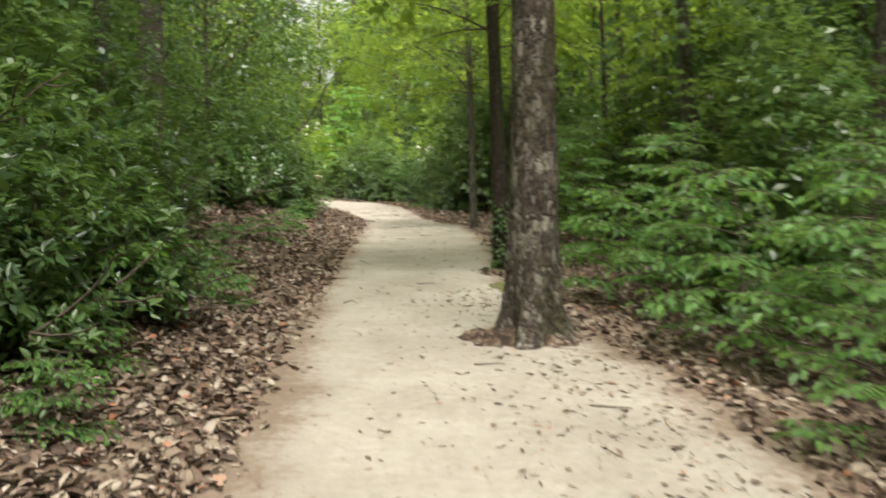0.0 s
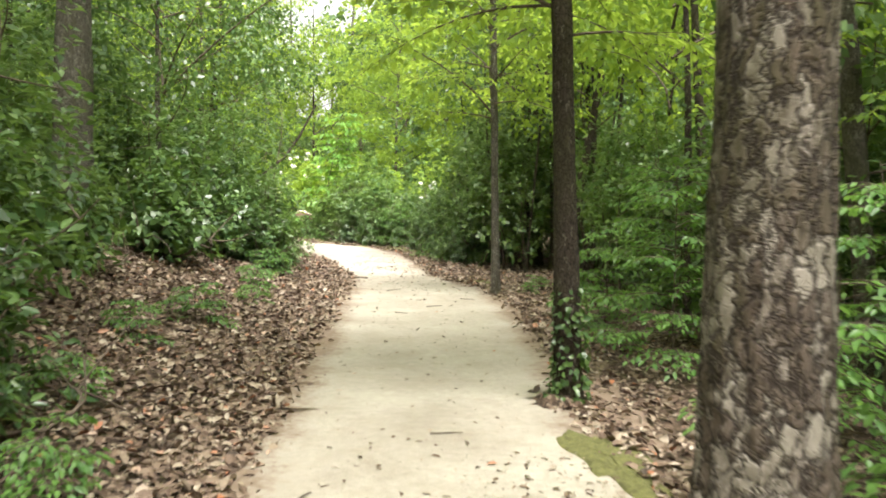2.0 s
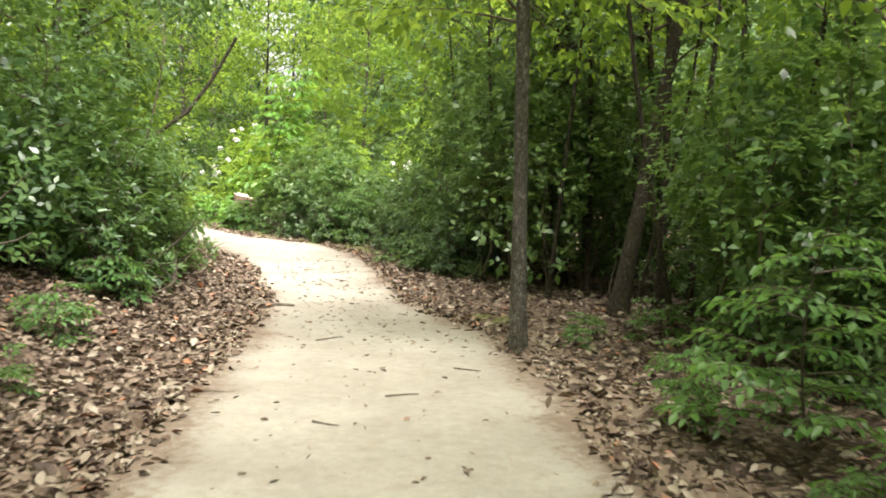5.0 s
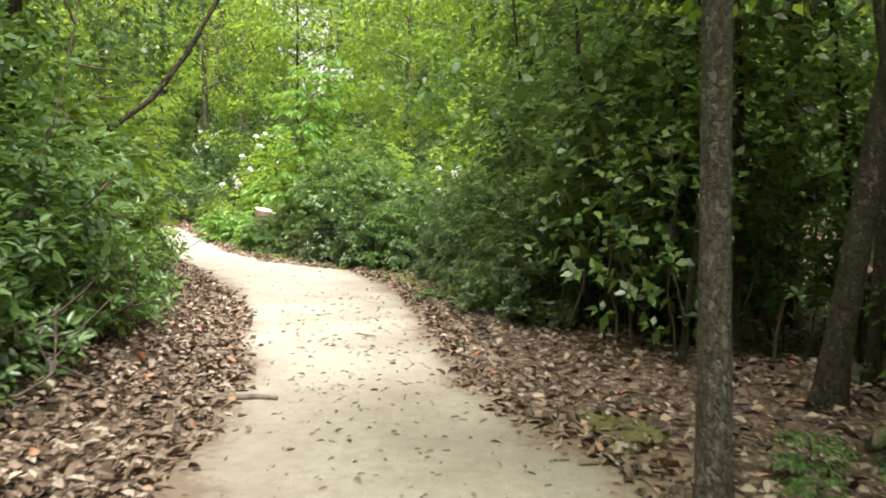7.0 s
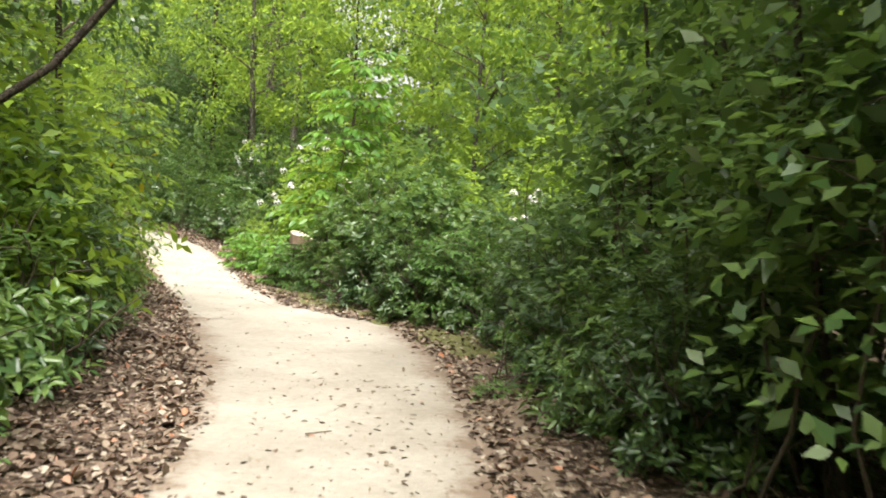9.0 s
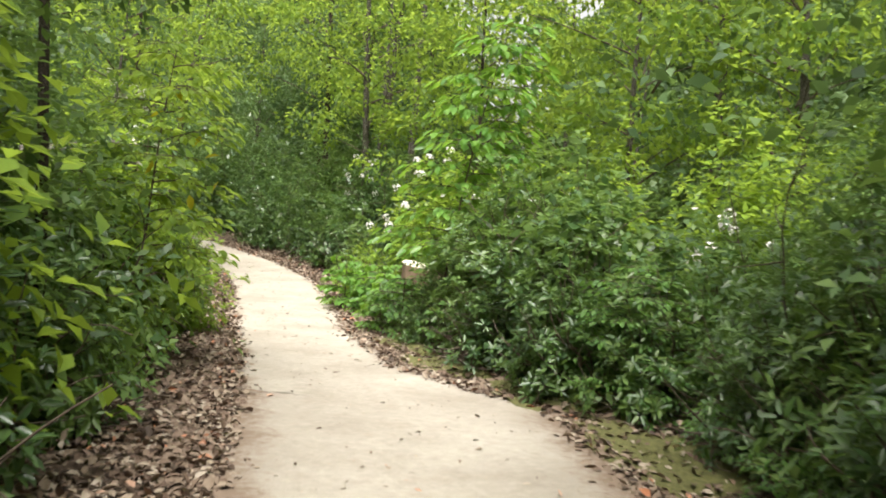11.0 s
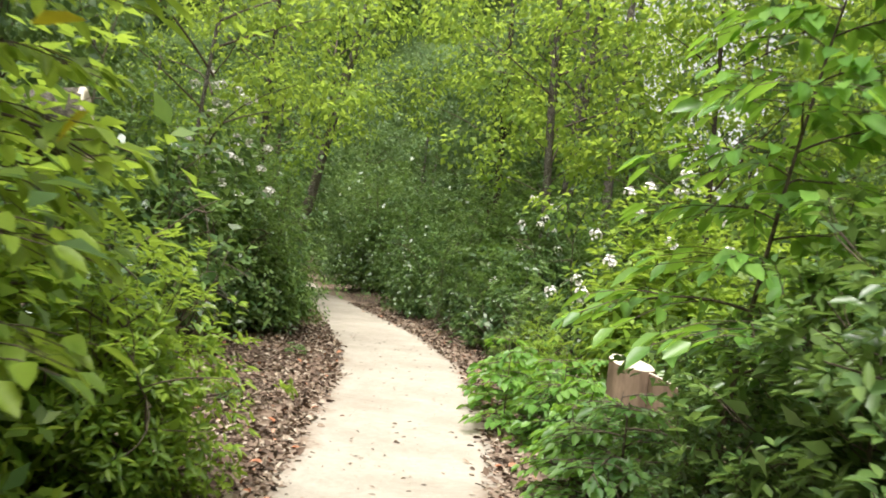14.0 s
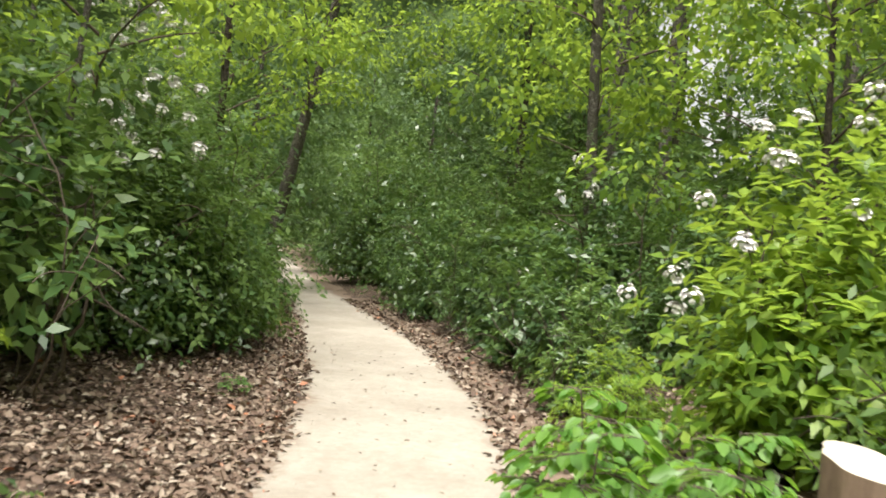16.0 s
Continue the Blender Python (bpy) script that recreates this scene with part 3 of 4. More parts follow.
def crown_meshes(seed, z0, z1, spread, clumps, per, leaf, mat):
    """A broad-leaved crown: limbs that end in uneven clumps of leaves, with gaps between them."""
    rng = np.random.default_rng(seed)
    g, limbs = Geo(), []
    for k in range(clumps):
        t = ((k + rng.random()) / clumps) ** 0.9
        az = k * 2.4 + rng.normal(0, .5)
        reach = spread * (0.45 + 0.65 * math.sin(math.pi * (0.15 + 0.75 * t))) * rng.uniform(0.35, 1.1)
        c = np.array([math.cos(az) * reach, math.sin(az) * reach, z0 + (z1 - z0) * t + rng.normal(0, .2)])
        p = np.array([0, 0, max(z0 * 0.7, c[2] - reach * rng.uniform(0.25, 0.8))])
        limb = curve_pts(p, c, (rng.normal(0, .12), rng.normal(0, .12), 0.06 * reach), 6)
        if k % 2 == 0:
            s = Geo()
            add_tube(s, limb, np.linspace(0.006 + 0.007 * reach, 0.004, 6), 4, cap=False)
            limbs.append(s.mesh("limb", STEM, True))
        R = rng.uniform(0.45, 0.85)
        u = unit(rng.standard_normal((per, 3)))
        P = c + u * (R * rng.uniform(0.25, 1.0, (per, 1)) ** 0.6) * np.array([1.15, 1.15, 0.6])
        D = u * np.array([1, 1, 0.3]) + 0.55 * rng.standard_normal((per, 3)) + np.array([0, 0, -0.5])
        N = u * 0.5 + np.array([0, 0, 0.55]) + 0.6 * rng.standard_normal((per, 3))
        L = leaf * rng.uniform(0.65, 1.2, per)
        add_leaves(g, P, D, N, L, L * 0.56, 0.25, 0.2, fine=False)
    return g.mesh("crown", mat), limbs


def tree(x, y, r, h, lean, bark, label, seed, crown=None, crown_turn=0.0, crown_scale=1.0, crown_z=0.0, boughs=None, bough_z=2.3, **kw):
    root = new("tree")
    part("trunk", trunk_mesh(seed, r, h, lean, bark, **kw), root)
    if crown:
        for nm, me in [("crown", crown[0])] + [("limb", q) for q in crown[1]]:
            ob = part(nm, me, root)
            if nm != "limb":
                tagged(ob, kind="stuff")
            t = min(1.0, (crown_z + 4) / h)
            ob.matrix_local = pose(lean[0] * t, lean[1] * t, crown_z, 0, 0, crown_turn) @ Matrix.Diagonal((crown_scale, crown_scale, 1, 1))
    if boughs:
        for nm, me in (('bough_foliage', boughs[0]), ('bough_wood', boughs[2])):
            ob = tagged(part(nm, me, root), kind='stuff')
            ob.matrix_local = pose(lean[0] * bough_z / h, lean[1] * bough_z / h, bough_z, 0, 0, seed * 77)
    root.matrix_world = pose(x, y, ground_z(x, y))
    return tagged(root, label, "tree", "trees in the wood")


# big trees beside the path
B_TOP = sapling_meshes(204, 2.4, 15, 1.7, 0.11, CANOPY, z0=0.05, stem_r=0.008)
B_DARK = sapling_meshes(206, 2.4, 15, 1.6, 0.10, DARKLEAF, z0=0.05, stem_r=0.008)
CROWN_A = crown_meshes(11, 3.0, 8.5, 2.4, 40, 115, 0.145, CANOPY)
CROWN_B = crown_meshes(12, 2.4, 7.0, 1.9, 34, 115, 0.125, CANOPY)
CROWN_C = crown_meshes(13, 4.4, 10.0, 3.2, 44, 105, 0.165, CANOPY)
CROWN_U = crown_meshes(14, 0.9, 7.5, 2.3, 56, 120, 0.16, FARLEAF)
tree(0.675, 6.45, 0.18, 12, (0.0, 0.1), BARK_PALE, "stout tree with pale flaking bark at the path edge", 3, CROWN_C, 40, sides=64, rings=150, ridge=0.05, flare=1.1, bow=0.03)
tree(0.69, 10.35, 0.094, 9, (-0.35, 0.2), BARK_DARK, "slim dark-barked tree with ivy at its foot", 5, CROWN_A, 100, sides=32, rings=80, ridge=0.04, flare=0.35, crown_z=0.4, boughs=B_TOP, bough_z=2.5)
tree(0.55, 17.2, 0.066, 8, (-0.2, 0.1), BARK_GREY, "slender grey tree at the edge of the sandy path", 7, CROWN_B, 10, sides=24, rings=70, ridge=0.03, flare=0.3, crown_z=0.6, boughs=B_TOP, bough_z=2.5)
tree(1.70, 22.8, 0.15, 11, (0.2, 0.2), BARK_DARK, "dark straight tree trunk among shrubs", 8, CROWN_A, 60, crown_z=1.0, boughs=B_DARK, bough_z=2.0)
tree(1.85, 19.4, 0.09, 8, (1.4, 0.6), BARK_DARK, "dark leaning tree trunk in the shade", 9, CROWN_B, 200, crown_z=1.5)
tree(2.9, 22.9, 0.08, 9, (-0.2, 0.3), BARK_DARK, "thin dark tree in the undergrowth", 10, CROWN_B, 300, crown_z=1.5, boughs=B_DARK, bough_z=1.8)
tree(3.3, 11.2, 0.10, 10, (-0.9, 0.5), BARK_GREY, "pale leaning tree behind leafy saplings", 14, CROWN_A, 20, crown_z=0.3, boughs=B_TOP, bough_z=1.6)
tree(4.5, 9.2, 0.12, 11, (0.2, 0.3), BARK_GREY, "grey tree behind leafy saplings", 15, CROWN_B, 90, crown_z=1.5)
tree(-5.3, 16.0, 0.27, 13, (0.2, 0.0), BARK_GREY, "stout grey tree rising behind dark shrubs on the bank", 16, CROWN_A, 150, crown_z=1.6, sides=40, rings=60)
tree(-4.6, 7.0, 0.12, 10, (0.2, 0.3), BARK_DARK, "dark tree hidden among bank shrubs", 17, CROWN_A, 10)
tree(-5.6, 23.6, 0.10, 9, (0.8, -0.4), BARK_DARK, "dark tree leaning over the bank", 18, CROWN_B, 77, crown_z=0.8, boughs=B_TOP, bough_z=2.3)
tree(-16.9, 45.7, 0.15, 11, (2.3, 0.2), BARK_GREY, "grey trunk leaning over the shaded bend", 19, CROWN_C, 30)
# two invented trees: the first one's widened crown blocks sun from the bank
tree(-5.2, 9.6, 0.12, 12, (0.7, 0.2), BARK_DARK, "added dark tree whose wide crown shades the bank", 21, CROWN_C, 20, crown_scale=1.5, crown_z=0.4)
tree(3.4, 16.0, 0.08, 8, (-0.6, 0.2), BARK_DARK, "added crownless dark trunk meant to shade the undergrowth", 22, None)
# leaf roof added over two of the stems to keep light off the undergrowth
SHADE = crown_meshes(17, 3.2, 5.6, 2.2, 22, 110, 0.12, CANOPY)
for n, (x, y, r, h, lx, crowned) in enumerate([(2.3, 18.9, .035, 6, -.9, 0), (1.35, 21.0, .03, 5.5, .5, 0), (1.9, 21.4, .04, 6, -.4, 0), (2.35, 20.6, .03, 5, .7, 0), (2.9, 21.2, .045, 6, -.8, 1), (1.6, 23.2, .035, 5.5, .3, 0),
                                               (1.05, 22.4, .03, 5, -.5, 0), (2.7, 19.7, .04, 6, .4, 0), (3.4, 20.2, .05, 6.5, -.3, 0), (0.75, 23.8, .03, 5, .6, 0), (0.35, 25.0, .028, 5, -.4, 0), (2.1, 22.6, .05, 6, .1, 0), (3.2, 18.2, .04, 6, .6, 0), (4.1, 17.2, .05, 6, -.4, 1)]):
    tagged(tree(x, y, r, h, (lx, 0.15 * (n % 3)), BARK_DARK, "thin dark crooked stem in the shaded undergrowth", 60 + n, SHADE if crowned else None, n * 50, bow=0.16, sides=10), group="thin stems in the undergrowth")
TREES = [(-12.4, 36.8, .05, 6, 'B'), (2.6, 14.2, 0.05, 7, 'B'), (4.2, 16.5, 0.11, 11, 'A'), (5.4, 21.5, 0.10, 9, 'V'),
         (-7.2, 11.5, 0.10, 9, 'U'), (-7.8, 19.5, 0.10, 9, 'U'), (-8.6, 24.0, 0.09, 9, 'B'), (-13.2, 34.4, 0.10, 9, 'U'),
         (0.8, 37.5, 0.10, 9, 'V'), (-0.3, 44.3, 0.18, 13, 'C'), (-4.4, 47.5, 0.08, 9, 'V'), (-15.6, 42.8, 0.09, 9, 'B'),
         (-19.5, 48.5, 0.10, 9, 'U'), (-9.9, 52.5, 0.16, 13, 'C'), (3.0, 1.0, 0.12, 11, 'A'), (-3.6, 0.5, 0.12, 11, 'A'), (6.0, 5.5, 0.10, 9, 'U'), (7.0, 13.0, 0.10, 9, 'U'),
         (-9.2, 43.8, 0.11, 10, 'A'), (-12.0, 51.0, 0.07, 9, 'U'), (-6.5, 50.0, 0.09, 9, 'U'), (-15.5, 55.5, 0.09, 9, 'U'), (-20.0, 58.5, 0.09, 9, 'U'), (-24.0, 53.5, 0.09, 9, 'U'),
         (-2.2, 39.0, 0.07, 9, 'V'), (-6.0, 42.8, 0.06, 9, 'V'), (-12.5, 31.0, 0.09, 9, 'U'), (5.2, 10.6, 0.09, 9, 'U'), (-29.5, 58.5, 0.09, 9, 'U'), (-27.0, 66.0, 0.09, 9, 'U'), (-6.4, 4.6, 0.09, 9, 'U'),
         # the 'C' trees at the line's end are added overhead to dim the start
         (-10.5, 15.5, 0.1, 9, 'U'), (-11.5, 22.0, 0.1, 9, 'U'), (6.8, 17.5, 0.1, 9, 'U'), (6.5, 25.5, 0.1, 9, 'V'), (1.5, 22.0, .045, 6, 'D'), (1.0, 24.9, .05, 6, 'B'), (0.9, 26.4, .04, 5.5, 'D'), (1.7, 27.2, .05, 6, 'B'), (2.5, 20.2, .05, 6, 'B'), (-5.4, 22.4, .06, 6, 'D'), (-5.6, 26.6, .05, 6, 'D'), (-4.9, 18.6, .05, 6, 'D'), (-2.9, 3.0, .12, 11, 'C'), (-4.0, 10.6, .11, 11, 'C'), 
         (-12.9, 49.8, .12, 13, 'C'), (-10.6, 48.2, .1, 11, 'A'), (-16.5, 57.0, 0.09, 9, 'U'), (-32.0, 66.0, 0.09, 9, 'U'), (-36.0, 63.0, 0.09, 9, 'U'), (-12.8, 56.5, 0.09, 9, 'U')]
# much like CROWN_U in a brighter leaf: sunlight near the bend put into colour
CROWN_V = crown_meshes(16, 0.9, 7.5, 2.3, 54, 120, 0.155, CANOPY)
CROWN_D = crown_meshes(15, 2.0, 5.2, 2.1, 40, 120, 0.11, DARKLEAF)
CR = {'U': CROWN_U, 'D': CROWN_D, 'V': CROWN_V, 'A': CROWN_A, 'B': CROWN_B, 'C': CROWN_C}
for n, (x, y, r, h, c) in enumerate(TREES):
    rg = random.Random(n)
    tree(x, y, r, h, (rg.uniform(-.5, .5), rg.uniform(-.4, .4)), (BARK_GREY, BARK_DARK)[n % 2], ("grey-barked tree in the leafy wood", "dark-barked tree in the leafy wood")[n % 2],
         30 + n, CR[c], rg.uniform(0, 360), 1.0, rg.uniform(0.0, 1.5), bow=0.1)

# dense shrubs along both sides: x, y, kind, scale
S_DARK = shrub_meshes(101, 1.35, 3.1, 780, 8, 0.085, 0.42, 16, DARKLEAF)
S_LAUR = shrub_meshes(102, 1.3, 2.6, 950, 8, 0.085, 0.36, 16, LAUREL)
S_YOUNG = shrub_meshes(103, 1.1, 2.0, 640, 9, 0.098, 0.36, 14, LAUREL_YOUNG_SUNLIT)
S_OPEN = shrub_meshes(104, 1.4, 3.6, 700, 7, 0.09, 0.45, 15, LAUREL, low=0.1, dome=False, foot=0.33)
S_LOW = sapling_meshes(105, 0.55, 13, 0.6, 0.075, BROAD, z0=0.05)
S_HIGH = shrub_meshes(106, 1.5, 4.4, 1150, 8, 0.10, 0.42, 14, LAUREL)
S_GOLD = shrub_meshes(107, 1.3, 3.4, 800, 8, 0.125, 0.42, 16, LAUREL_YOUNG_SUNLIT)
S_SMALL_DARK = shrub_meshes(111, 0.68, 1.55, 250, 8, 0.095, 0.42, 9, DARKLEAF)
S_SMALL_LAUR = shrub_meshes(112, 0.65, 1.3, 250, 8, 0.10, 0.40, 9, LAUREL)
S_SMALL_OPEN = shrub_meshes(113, 0.95, 2.1, 330, 8, 0.10, 0.45, 11, LAUREL, low=0.12, dome=False, foot=0.33)
SMALL = {'D': S_SMALL_DARK, 'L': S_SMALL_LAUR, 'O': S_SMALL_OPEN}
KINDS = {
    'D': ("shrub", S_DARK, "dense dark green shrub with leathery leaves", "dark shrubs"),
    'L': ("laurel_shrub", S_LAUR, "bushy mountain laurel with narrow green leaves", "laurel shrubs"),
    'Y': ("laurel_shrub", S_YOUNG, "laurel shrub with fresh yellow-green leaf whorls", "young laurels"),
    'O': ("open_shrub", S_OPEN, "open shrub with bare crooked stems and leafy top", "open shrubs"),
    'Z': ("laurel_shrub", S_GOLD, "tall laurel with sunlit yellow-green leaves", "young laurels"),
    'W': ("low_plant", S_LOW, "low leafy green plant on the litter", "low plants"),
    'H': ("tall_shrub", S_HIGH, "tall leafy shrub reaching above head height", "tall shrubs")}
SHRUBS = [
    # bank side, from the start onwards
    (-3.0, 4.6, 'D', .8), (-3.4, 6.6, 'H', .75), (-3.6, 9.0, 'D', 1.0), (-4.4, 11.2, 'H', .9), (-4.4, 13.4, 'D', .6), (-4.2, 16.2, 'D', .68), (-4.2, 18.0, 'D', 1.0),
    (-4.15, 20.2, 'D', 1.1), (-4.9, 21.6, 'D', 1.1), (-4.9, 24.0, 'Z', 1.0), (-6.2, 24.2, 'H', .85), (-5.8, 25.9, 'H', .85), (-6.65, 27.6, 'L', 1.2), (-7.6, 29.9, 'Z', .95), (-6.3, 12.4, 'H', 1.1),
    (-6.6, 17.0, 'H', 1.1), (-6.8, 21.8, 'H', 1.1), (-8.4, 26.2, 'H', 1.1), (-5.9, 8.2, 'H', 1.1), (-5.0, 4.0, 'H', 1.0), (-7.2, 30.8, 'Y', .85), (-9.6, 32.4, 'D', 1.0),
    # 'D' at 1.5, here and below: dark leaf colour deepens the shaded far hollow
    (-12.9, 38.0, 'L', 1.15), (-13.1, 39.5, 'L', 1.1), (-13.3, 36.6, 'H', 1.0), (-13.9, 40.2, 'D', 1.1), (-15.6, 42.4, 'D', 1.5), (-18.2, 45.4, 'D', 1.5), (-10.6, 33.9, 'Y', .8),
    (-21.5, 48.8, 'D', 1.5), (-25.0, 52.5, 'D', 1.5),
    # far side
    (3.0, 7.6, 'H', .8), (3.8, 10.2, 'D', 1.0), (2.9, 12.6, 'O', .9), (3.6, 14.8, 'D', .9), (2.7, 16.8, 'O', .9), (4.6, 13.0, 'H', 1.1), (3.6, 18.4, 'O', 1.0), (4.6, 20.0, 'D', 1.0),
    (1.6, 21.6, 'O', .95), (2.6, 21.6, 'O', .95), (0.95, 22.9, 'O', .9), (0.5, 24.2, 'D', .75), (1.7, 24.8, 'O', 1.0), (0.6, 26.0, 'O', .95), (-0.1, 27.3, 'D', .8), (3.0, 24.0, 'D', 1.0),
    # bend: 'Z' bushes carry the sunlight there in their brighter leaf colour
    (1.5, 27.6, 'H', .8), (-0.4, 29.6, 'L', .85), (-1.6, 31.2, 'D', .65), (0.6, 31.8, 'H', .75), (-2.9, 32.3, 'L', .75), (-3.6, 33.0, 'L', .75), (-2.4, 34.6, 'Z', .85),
    (-3.0, 30.9, 'O', .5), (-2.2, 30.4, 'O', .5), (-3.5, 31.6, 'O', .45), (-2.5, 31.7, 'O', .6), (-3.6, 32.0, 'D', .45), (-4.3, 32.7, 'L', .45), (1.2, 22.2, 'O', 1.1), (0.8, 25.4, 'O', 1.15), (0.75, 23.1, 'L', .5), (-4.2, 31.75, 'L', .33), (-11.7, 35.6, 'O', .65), (-13.0, 36.4, 'D', .9), (-13.9, 38.6, 'H', .9), (-7.0, 37.4, 'Y', .5), (-7.8, 39.3, 'L', .5), (-8.4, 40.5, 'D', .55), (0.25, 24.8, 'D', .55), (-0.2, 26.5, 'L', .55), (-0.55, 28.2, 'D', .55), (-1.2, 29.9, 'L', .6), (-2.1, 31.3, 'L', .6), (-3.3, 32.2, 'L', .6), (-2.4, 6.6, 'D', .5), (-2.8, 8.4, 'D', .55), (-2.5, 4.9, 'D', .5),
    (-5.0, 36.2, 'L', .5), (-13.7, 41.0, 'L', .6), (-9.3, 41.6, 'D', .6), (-11.2, 44.3, 'D', .7), (-13.6, 46.9, 'D', .8), (-16.6, 44.9, 'D', .8),
    (6.0, 16.4, 'H', 1.1), (3.3, 19.8, 'D', .8), (4.3, 18.0, 'D', .9), (3.7, 21.6, 'D', .9), (5.3, 18.8, 'H', .9), (2.7, 18.0, 'O', .7), (3.0, 15.9, 'D', .7), (-5.7, 38.0, 'Y', 1.15), (-4.2, 36.8, 'Y', .8), (-4.2, 39.4, 'Z', 1.0), (-7.2, 41.2, 'D', .95), (-8.7, 42.9, 'D', 1.1),
    (-10.0, 44.8, 'D', 1.0), (-11.9, 47.2, 'D', 1.1), (-14.2, 49.8, 'D', 1.5), (-17.2, 53.0, 'D', 1.5), (-21.5, 56.5, 'D', 1.5), (-7.0, 44.2, 'H', 1.1), (-3.6, 42.2, 'H', .9), (-9.6, 47.6, 'H', 1.0),
    (-13.0, 52.4, 'H', 1.1), (-1.0, 39.4, 'H', .9), (-0.2, 35.0, 'Z', 1.1), (-28.0, 58.0, 'H', 1.3), (-31.0, 63.0, 'H', 1.3), (-26.0, 63.0, 'H', 1.3),
    # low growth along the foot of the bank shrubs and along the path's outer margin
    (-3.25, 18.5, 'D', .5), (-3.45, 19.6, 'D', .6), (-3.55, 20.8, 'L', .55), (-3.9, 22.0, 'L', .6), (-4.2, 23.2, 'L', .6), (-4.7, 24.6, 'D', .6), (-5.2, 26.0, 'L', .55), (-6.0, 27.7, 'Y', .5),
    (-3.2, 7.6, 'D', .68), (-2.7, 5.7, 'D', .6),
    (0.3, 23.0, 'D', .45), (0.0, 24.0, 'L', .45), (-0.25, 25.3, 'D', .5), (-0.6, 27.1, 'D', .45), (-1.5, 28.6, 'L', .45), (-2.4, 29.7, 'D', .42), (-2.9, 30.2, 'D', .5), (-3.4, 31.2, 'L', .5), (-2.2, 29.0, 'D', .5),
    (-12.6, 45.8, 'D', 1.0), (-14.6, 48.6, 'D', 1.2), (-10.7, 44.6, 'H', .9), (-18.6, 53.0, 'H', 1.2), (-16.4, 43.2, 'D', 1.2), (-19.0, 46.2, 'H', 1.1), (-10.2, 43.0, 'D', .6), (-9.2, 41.8, 'L', .6), (-14.4, 41.6, 'L', 1.0), (-15.0, 43.0, 'D', .6), (-22.6, 49.6, 'H', 1.2)]
for n, (x, y, k, sc) in enumerate(SHRUBS):
    nm, me, lab, grp = KINDS[k]
    if sc < 0.7 and k in SMALL:
        me, sc = SMALL[k], sc * 2
    plant(nm, me, x, y, lab, "shrub", grp, scale=sc, turn=(n * 137.5) % 360)
LOWS = [(-1.9, 4.2, .6), (-2.2, 5.2, .7), (-2.0, 7.9, .7), (-2.6, 9.4, .6), (-2.9, 11.5, .6), (-2.6, 15.0, .5), (-3.1, 18.2, .8), (1.25, 18.1, .45), (1.1, 17.6, .3),
        (2.2, 10.6, .6), (1.5, 12.6, .5), (1.9, 15.2, .6), (-0.45, 25.2, .6), (-0.7, 26.6, .6), (-0.9, 24.6, .35), (-1.4, 28.4, .8), (-0.9, 27.6, .7), (-2.0, 29.8, .8), (-5.4, 27.0, .6), (-5.9, 28.2, .7),
        (-6.6, 29.3, .7), (-8.9, 33.9, .4), (-10.7, 37.6, .35), (-6.2, 35.4, .75), (-6.7, 37.0, .6), (-4.7, 32.6, .7), (-5.3, 34.5, .95), (-4.8, 34.3, 1.0), (-5.8, 34.6, .95), (-5.0, 33.5, .9), (-4.75, 32.6, 1.3), (-5.1, 33.9, 1.2), (1.6, 16.2, .6), (2.2, 17.0, .8), (2.9, 16.5, 1.0), (1.35, 15.2, .5), (2.0, 18.3, .7), (1.5, 13.4, .6), (-2.7, 12.8, .7), (-2.9, 16.6, .7), (-3.4, 21.6, .6), (-3.9, 31.4, .8)]
for n, (x, y, sc) in enumerate(LOWS):
    plant("low_plant", S_LOW, x, y, "low leafy green plant on the litter", "plant", "low plants", scale=sc, turn=(n * 97) % 360)

# broad-leaved saplings
B_LOW = sapling_meshes(201, 1.3, 16, 0.8, 0.085, BROAD)
B_MID = sapling_meshes(202, 2.2, 22, 1.1, 0.09, BROAD)
SAPS = [(1.9, 5.9, 'l', 1.0), (2.5, 5.0, 'l', 1.05), (2.1, 7.4, 'l', 1.0), (2.9, 6.2, 'm', .7), (1.6, 8.1, 'l', .9), (3.6, 5.4, 'm', .9), (2.3, 9.2, 'm', .8), (3.4, 8.2, 'm', 1.0), (2.1, 3.9, 'l', .7),
        (1.7, 11.4, 'm', .8), (2.1, 13.2, 'm', .9), (1.8, 14.6, 'l', .9), (-2.4, 3.6, 'l', .7), (-2.6, 6.0, 'l', .9), (-1.7, 28.7, 'l', .85), (0.3, 28.9, 'm', .8), (-1.5, 29.6, 'l', .9), (-2.7, 30.7, 'l', .7)]
for n, (x, y, k, sc) in enumerate(SAPS):
    plant("sapling", B_LOW if k == 'l' else B_MID, x, y, "young broad-leaved sapling with flat bright green leaves", "sapling", "broad-leaved saplings", scale=sc, turn=(n * 111) % 360)
S_BIG = sapling_meshes(203, 3.9, 32, 0.98, 0.19, SAPLEAF, z0=0.26, lean=(0.75, 0.0), stem_r=0.022, every=0.7, lw=0.5)
plant("sapling", S_BIG, -4.25, 32.4, "slender sapling with large drooping oval leaves by the path bend", "sapling")

YELLOW = leaf_material("yellowed_leaf", (0.34, 0.31, 0.02), (0.45, 0.40, 0.02), (0.54, 0.46, 0.03), (0.62, 0.56, 0.03), 0.45, 0.45, 0.3)
S_SUN = sapling_meshes(207, 3.0, 24, 1.05, 0.125, LAUREL_YOUNG_SUNLIT, z0=0.35, lean=(0.45, -0.2), stem_r=0.018)
sun_sapling = plant("sapling", S_SUN, -6.5, 29.1, "broad-leaved sapling with yellow-green leaves over the path", "sapling")
